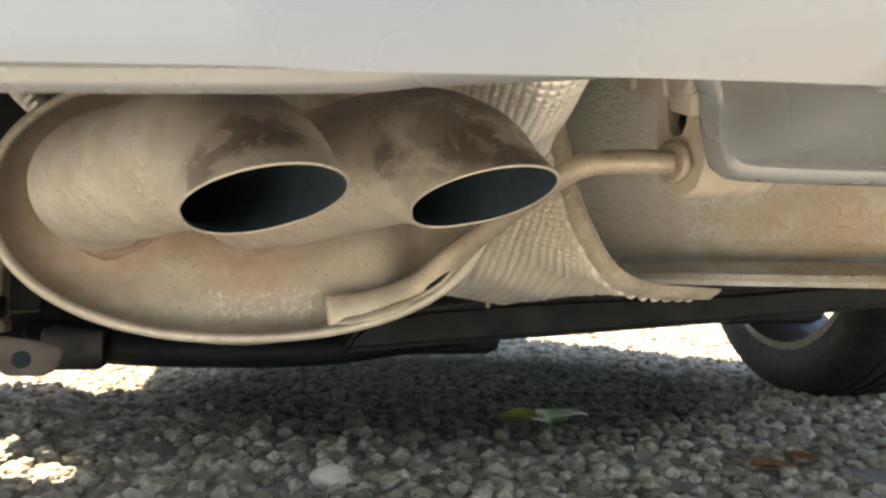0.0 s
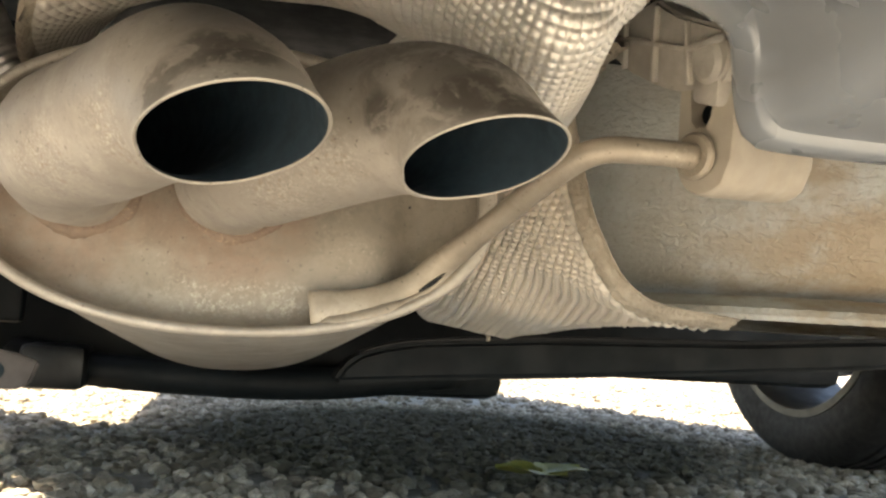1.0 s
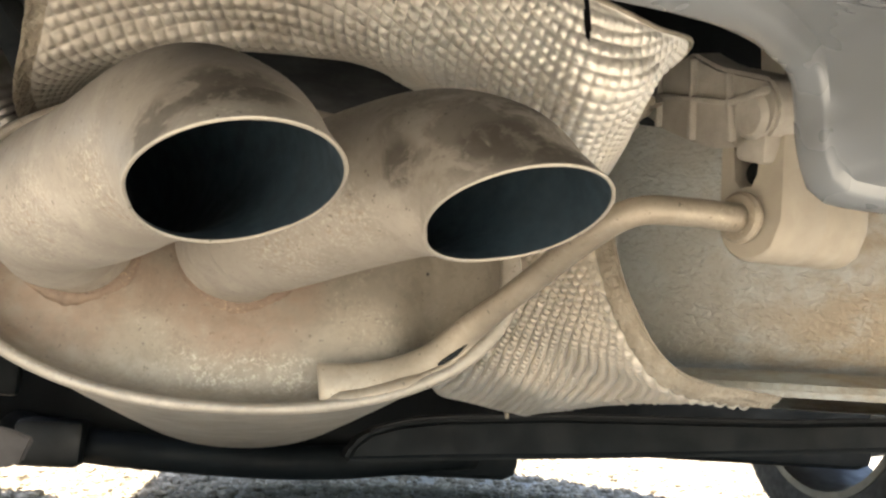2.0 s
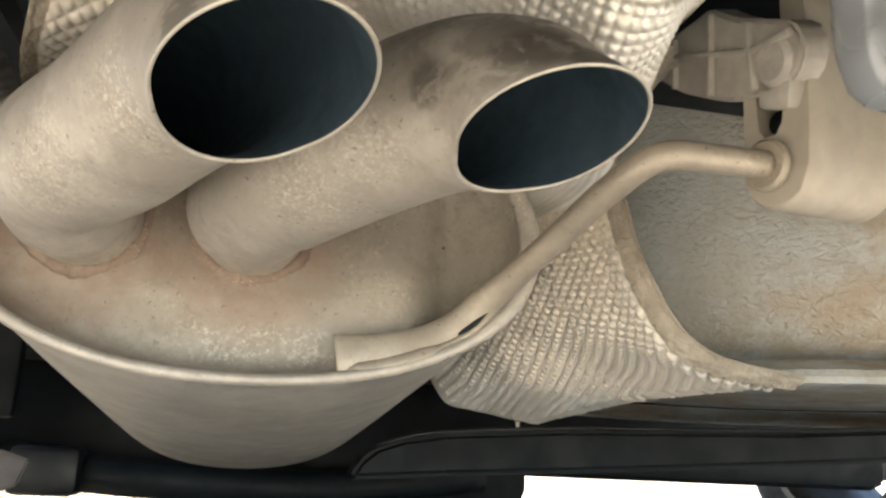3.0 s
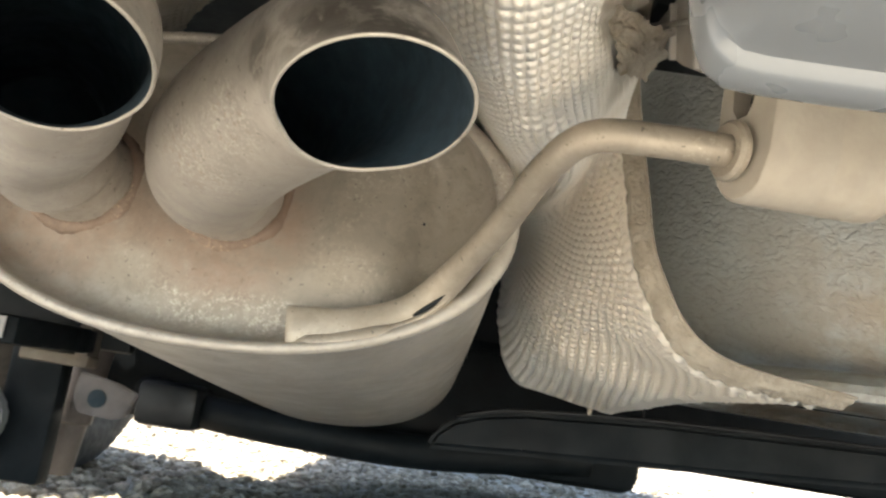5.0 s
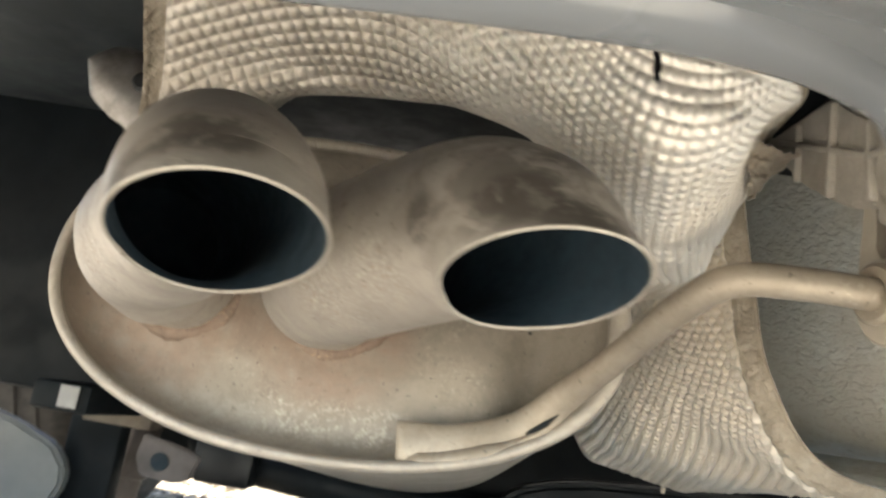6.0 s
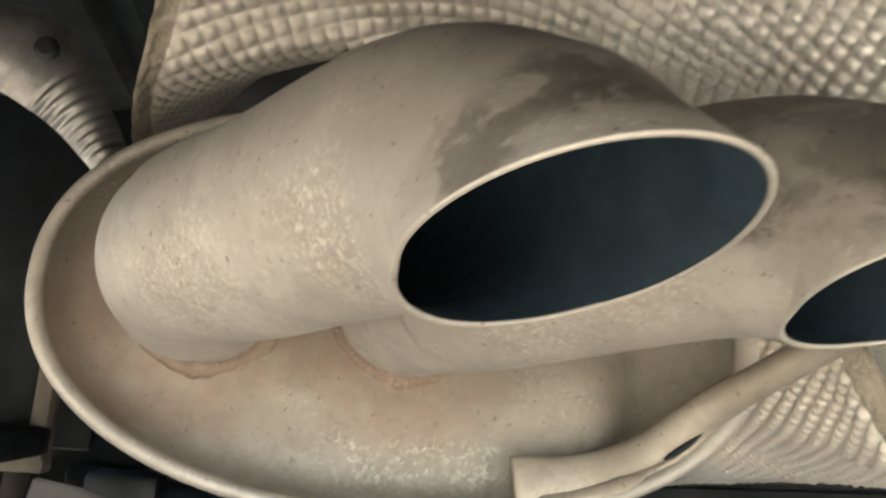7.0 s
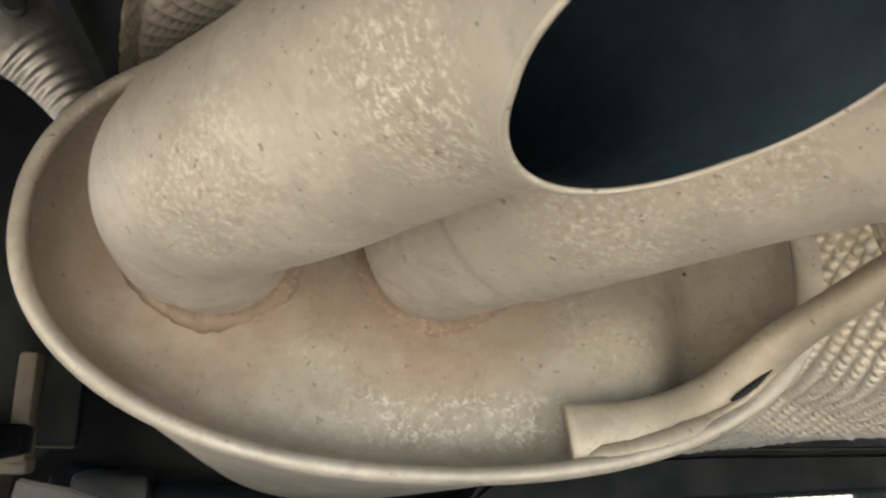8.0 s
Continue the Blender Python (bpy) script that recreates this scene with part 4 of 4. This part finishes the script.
# ---- underbody ----
def make_underbody():
    # outline cut so its shadow leaves the wanted sunlit patches on the ground
    shadow_outline = [(-0.90, -0.10), (-0.3, -0.19), (0.15, -0.29), (0.6, -0.31), (1.32, -0.29), (1.36, 0.2), (1.36, 1.15), (1.18, 1.30), (0.70, 2.20), (0.45, 2.7), (-0.30, 2.7), (-0.33, 0.50), (-0.90, 0.46)]
    car_part("floor_pan", prism("floor_pan", shadow_outline, 0.52, 0.60, BODY), "dark grey floor pan with outline shaped for its ground shadow")
    # unseen panel added to keep out light from the left side
    car_part("side_light_block", box("side_light_block", (0.02, 0.56, 0.36), PAINT, 0.006, (-0.89, 0.17, 0.40)), "unseen painted side panel that blocks light from the left")
    beam = car_part("subframe", box("subframe", (1.3, 0.22, 0.16), BLACK, 0.02, (0.32, 0.86, 0.24)), "black rear subframe")
    plate = [(0.108, 0.158), (0.116, 0.176), (0.133, 0.190), (0.160, 0.199), (0.20, 0.206), (0.33, 0.216), (0.58, 0.2255), (0.69, 0.2335), (1.0, 0.255), (1.0, 0.225), (0.69, 0.198), (0.527, 0.186), (0.35, 0.174), (0.20, 0.165)]
    bm = bmesh.new()
    f = bm.faces.new([bm.verts.new((x, 0.42, z)) for x, z in plate])
    up = bmesh.ops.extrude_face_region(bm, geom=[f])["geom"]
    bmesh.ops.translate(bm, vec=(0, 0.05, 0), verts=[g for g in up if isinstance(g, bmesh.types.BMVert)])
    bmesh.ops.bevel(bm, geom=bm.edges[:], offset=0.006, segments=3, affect="EDGES")
    part("crossmember", finish(bm, "crossmember", BLACK), beam, "black plastic-clad crossmember")
    # lip in a lighter material than the plate, painting in its edge highlight
    edge = catmull([(x, 0.421, z + 0.001) for x, z in plate[2:9]], 60)
    part("pressed_edge", tube(edge, 0.0022, DARK_STEEL, "pressed_edge", 10), beam, "thin pressed upper edge, lighter in tone for its highlight")
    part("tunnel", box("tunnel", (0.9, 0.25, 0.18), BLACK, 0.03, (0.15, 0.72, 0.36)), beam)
    # added panel, no known car part: keeps the opening over the muffler black
    part("dark_gap_panel", box("dark_gap_panel", (0.34, 0.62, 0.012), BLACK, 0.004, (0.0, 0.36, 0.505)), beam, "added black panel darkening the opening over the muffler")
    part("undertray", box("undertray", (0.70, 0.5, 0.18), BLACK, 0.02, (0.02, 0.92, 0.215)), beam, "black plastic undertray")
    link = catmull([(-0.40, 0.92, 0.20), (-0.30, 0.75, 0.17), (-0.18, 0.62, 0.15), (-0.02, 0.60, 0.142), (0.12, 0.62, 0.142), (0.30, 0.66, 0.16)], 36)
    # black block added to stand for the dark void above the bracket
    car_part("void_block", box("void_block", (0.17, 0.08, 0.10), BLACK, 0.01, (0.275, 0.01, 0.448)), "added black block that darkens the void above the bracket")
    arm = car_part("suspension_arm", tube(link, 0.020, BLACK, "suspension_arm", 20), "black forged suspension arm")
    part("eye_bracket", box("eye_bracket", (0.07, 0.06, 0.05), DARK_STEEL, 0.008, (-0.19, 0.60, 0.150)), arm)
    car_part("chassis_rail", box("chassis_rail", (0.34, 0.62, 0.10), BODY, 0.02, (-0.37, 0.155, 0.548)), "grey painted chassis rail")
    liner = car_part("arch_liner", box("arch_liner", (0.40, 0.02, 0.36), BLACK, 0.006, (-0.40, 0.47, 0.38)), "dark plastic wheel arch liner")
    part("edge_strip", box("edge_strip", (0.014, 0.03, 0.088), TAN, 0.003, (-0.238, 0.45, 0.23)), liner, "dusty tan edge of the liner")
    part("edge_strip", box("edge_strip", (0.07, 0.03, 0.012), TAN, 0.003, (-0.264, 0.45, 0.187)), liner, "dusty tan edge of the liner")
    shape = [(-0.52, 0.182), (-0.45, 0.180), (-0.39, 0.165), (-0.345, 0.148), (-0.328, 0.128), (-0.326, 0.108), (-0.335, 0.088), (-0.352, 0.074), (-0.40, 0.066), (-0.52, 0.060)]
    bm = bmesh.new()
    f = bm.faces.new([bm.verts.new((x, 0.485, z)) for x, z in shape])
    up = bmesh.ops.extrude_face_region(bm, geom=[f])["geom"]
    bmesh.ops.translate(bm, vec=(0, 0.02, 0), verts=[g for g in up if isinstance(g, bmesh.types.BMVert)])
    bmesh.ops.bevel(bm, geom=bm.edges[:], offset=0.004, segments=2, affect="EDGES")
    part("flap", finish(bm, "flap", LINER), liner, "smooth grey plastic flap")
    # black strip in place of the dark shadow gap next to the flap
    part("shadow_gap", box("shadow_gap", (0.06, 0.03, 0.16), BLACK, 0.006, (-0.318, 0.53, 0.13)), liner, "black strip standing for the shadow gap beside the flap")
    strut = car_part("damper", turned(((0.05, 0.0), (0.05, 0.022), (0.11, 0.022), (0.112, 0.026), (0.22, 0.026), (0.222, 0.014), (0.34, 0.012)), DAMPER, "damper", 32, "z"), "dusty grey-brown damper tube beside the wheel")
    strut.matrix_basis = Matrix.Translation((-0.335, 0.64, 0.0)) @ Matrix.Rotation(radians(6), 4, "Y")
    ring = [(-0.236, 0.178), (-0.195, 0.171), (-0.175, 0.164), (-0.182, 0.142), (-0.196, 0.136), (-0.232, 0.138), (-0.240, 0.155)]
    bm = bmesh.new()
    f = bm.faces.new([bm.verts.new((x, 0.44, z)) for x, z in ring])
    up = bmesh.ops.extrude_face_region(bm, geom=[f])["geom"]
    bmesh.ops.translate(bm, vec=(0, 0.008, 0), verts=[g for g in up if isinstance(g, bmesh.types.BMVert)])
    bmesh.ops.bevel(bm, geom=bm.edges[:], offset=0.002, segments=2, affect="EDGES")
    plate = car_part("link_bracket", finish(bm, "link_bracket", DAMPER), "small grey steel bracket with a bolt hole")
    # the plate is not pierced; a dark disc stands for the shaded hole
    part("bolt_hole", turned(((-0.001, 0.0), (-0.001, 0.009), (0.002, 0.009)), SOOT, "bolt_hole", 24, "y"), plate, "dark disc standing for the shaded bolt hole").matrix_local = Matrix.Translation((-0.214, 0.4395, 0.154))
    part("tag_bracket", box("tag_bracket", (0.05, 0.16, 0.024), BLACK, 0.004, (-0.255, 0.37, 0.207)), liner)
    part("label_tag", box("label_tag", (0.016, 0.002, 0.018), PALE, 0.0005, (-0.246, 0.286, 0.208)), liner, "small pale label")


make_underbody()


# ---- leaves and stones on the ground ----
def make_leaf(at, size, turn, mat, label):
    rows = []
    n = 10
    for i in range(n + 1):
        t = i / n
        w = 0.42 * math.sin(math.pi * t) ** 0.8 * (1 + 0.18 * math.sin(9 * t))
        for s in (-1, -0.5, 0, 0.5, 1):
            rows.append((size * w * s, size * (t - 0.5), size * (0.10 * abs(s) * w * 2 + 0.16 * (t - 0.5) ** 2 + 0.03 * math.sin(7 * t + 3 * s)) + 0.012))
    ob = new("fallen_leaf", mesh("fallen_leaf", rows, grid_faces(n + 1, 5, wrap=False), mat))
    ob.matrix_world = Matrix.Translation(at) @ Matrix.Rotation(radians(turn), 4, "Z")
    tagged(ob, label, "leaf", "fallen leaves")


LEAF_Y = plain("yellow_green_leaf", (0.30, 0.30, 0.06), (0.22, 0.25, 0.05), 0.6, 0.0, 60)
LEAF_B = plain("brown_leaf", (0.30, 0.13, 0.05), (0.22, 0.09, 0.04), 0.65, 0.0, 60)
make_leaf((0.43, 0.715, 0.010), 0.105, 60, LEAF_Y, "yellow-green fallen leaf on the gravel")
make_leaf((0.478, 0.72, 0.012), 0.095, 125, LEAF_Y, "yellow-green fallen leaf on the gravel")
make_leaf((0.62, 0.40, 0.008), 0.055, 80, LEAF_B, "brown curled fallen leaf on the gravel")
make_leaf((0.68, 0.43, 0.008), 0.05, 20, LEAF_B, "brown curled fallen leaf on the gravel")


def make_pale_stone():
    bm = bmesh.new()
    bmesh.ops.create_icosphere(bm, subdivisions=3, radius=0.019)
    for v in bm.verts:
        k = 1 + 0.28 * noise.noise(v.co * 70) + 0.1 * noise.noise(v.co * 190)
        v.co = (v.co.x * 1.25 * k, v.co.y * k, v.co.z * 0.8 * k)
    ob = new("pale_stone", finish(bm, "pale_stone", plain("pale_limestone", (0.62, 0.60, 0.52), (0.48, 0.46, 0.39), 0.85, 0.0, 40, 0.5, 200, 0.002)))
    ob.matrix_world = Matrix.Translation((0.105, 0.475, 0.012))
    tagged(ob, "large pale limestone pebble among grey gravel", "stone")


make_pale_stone()
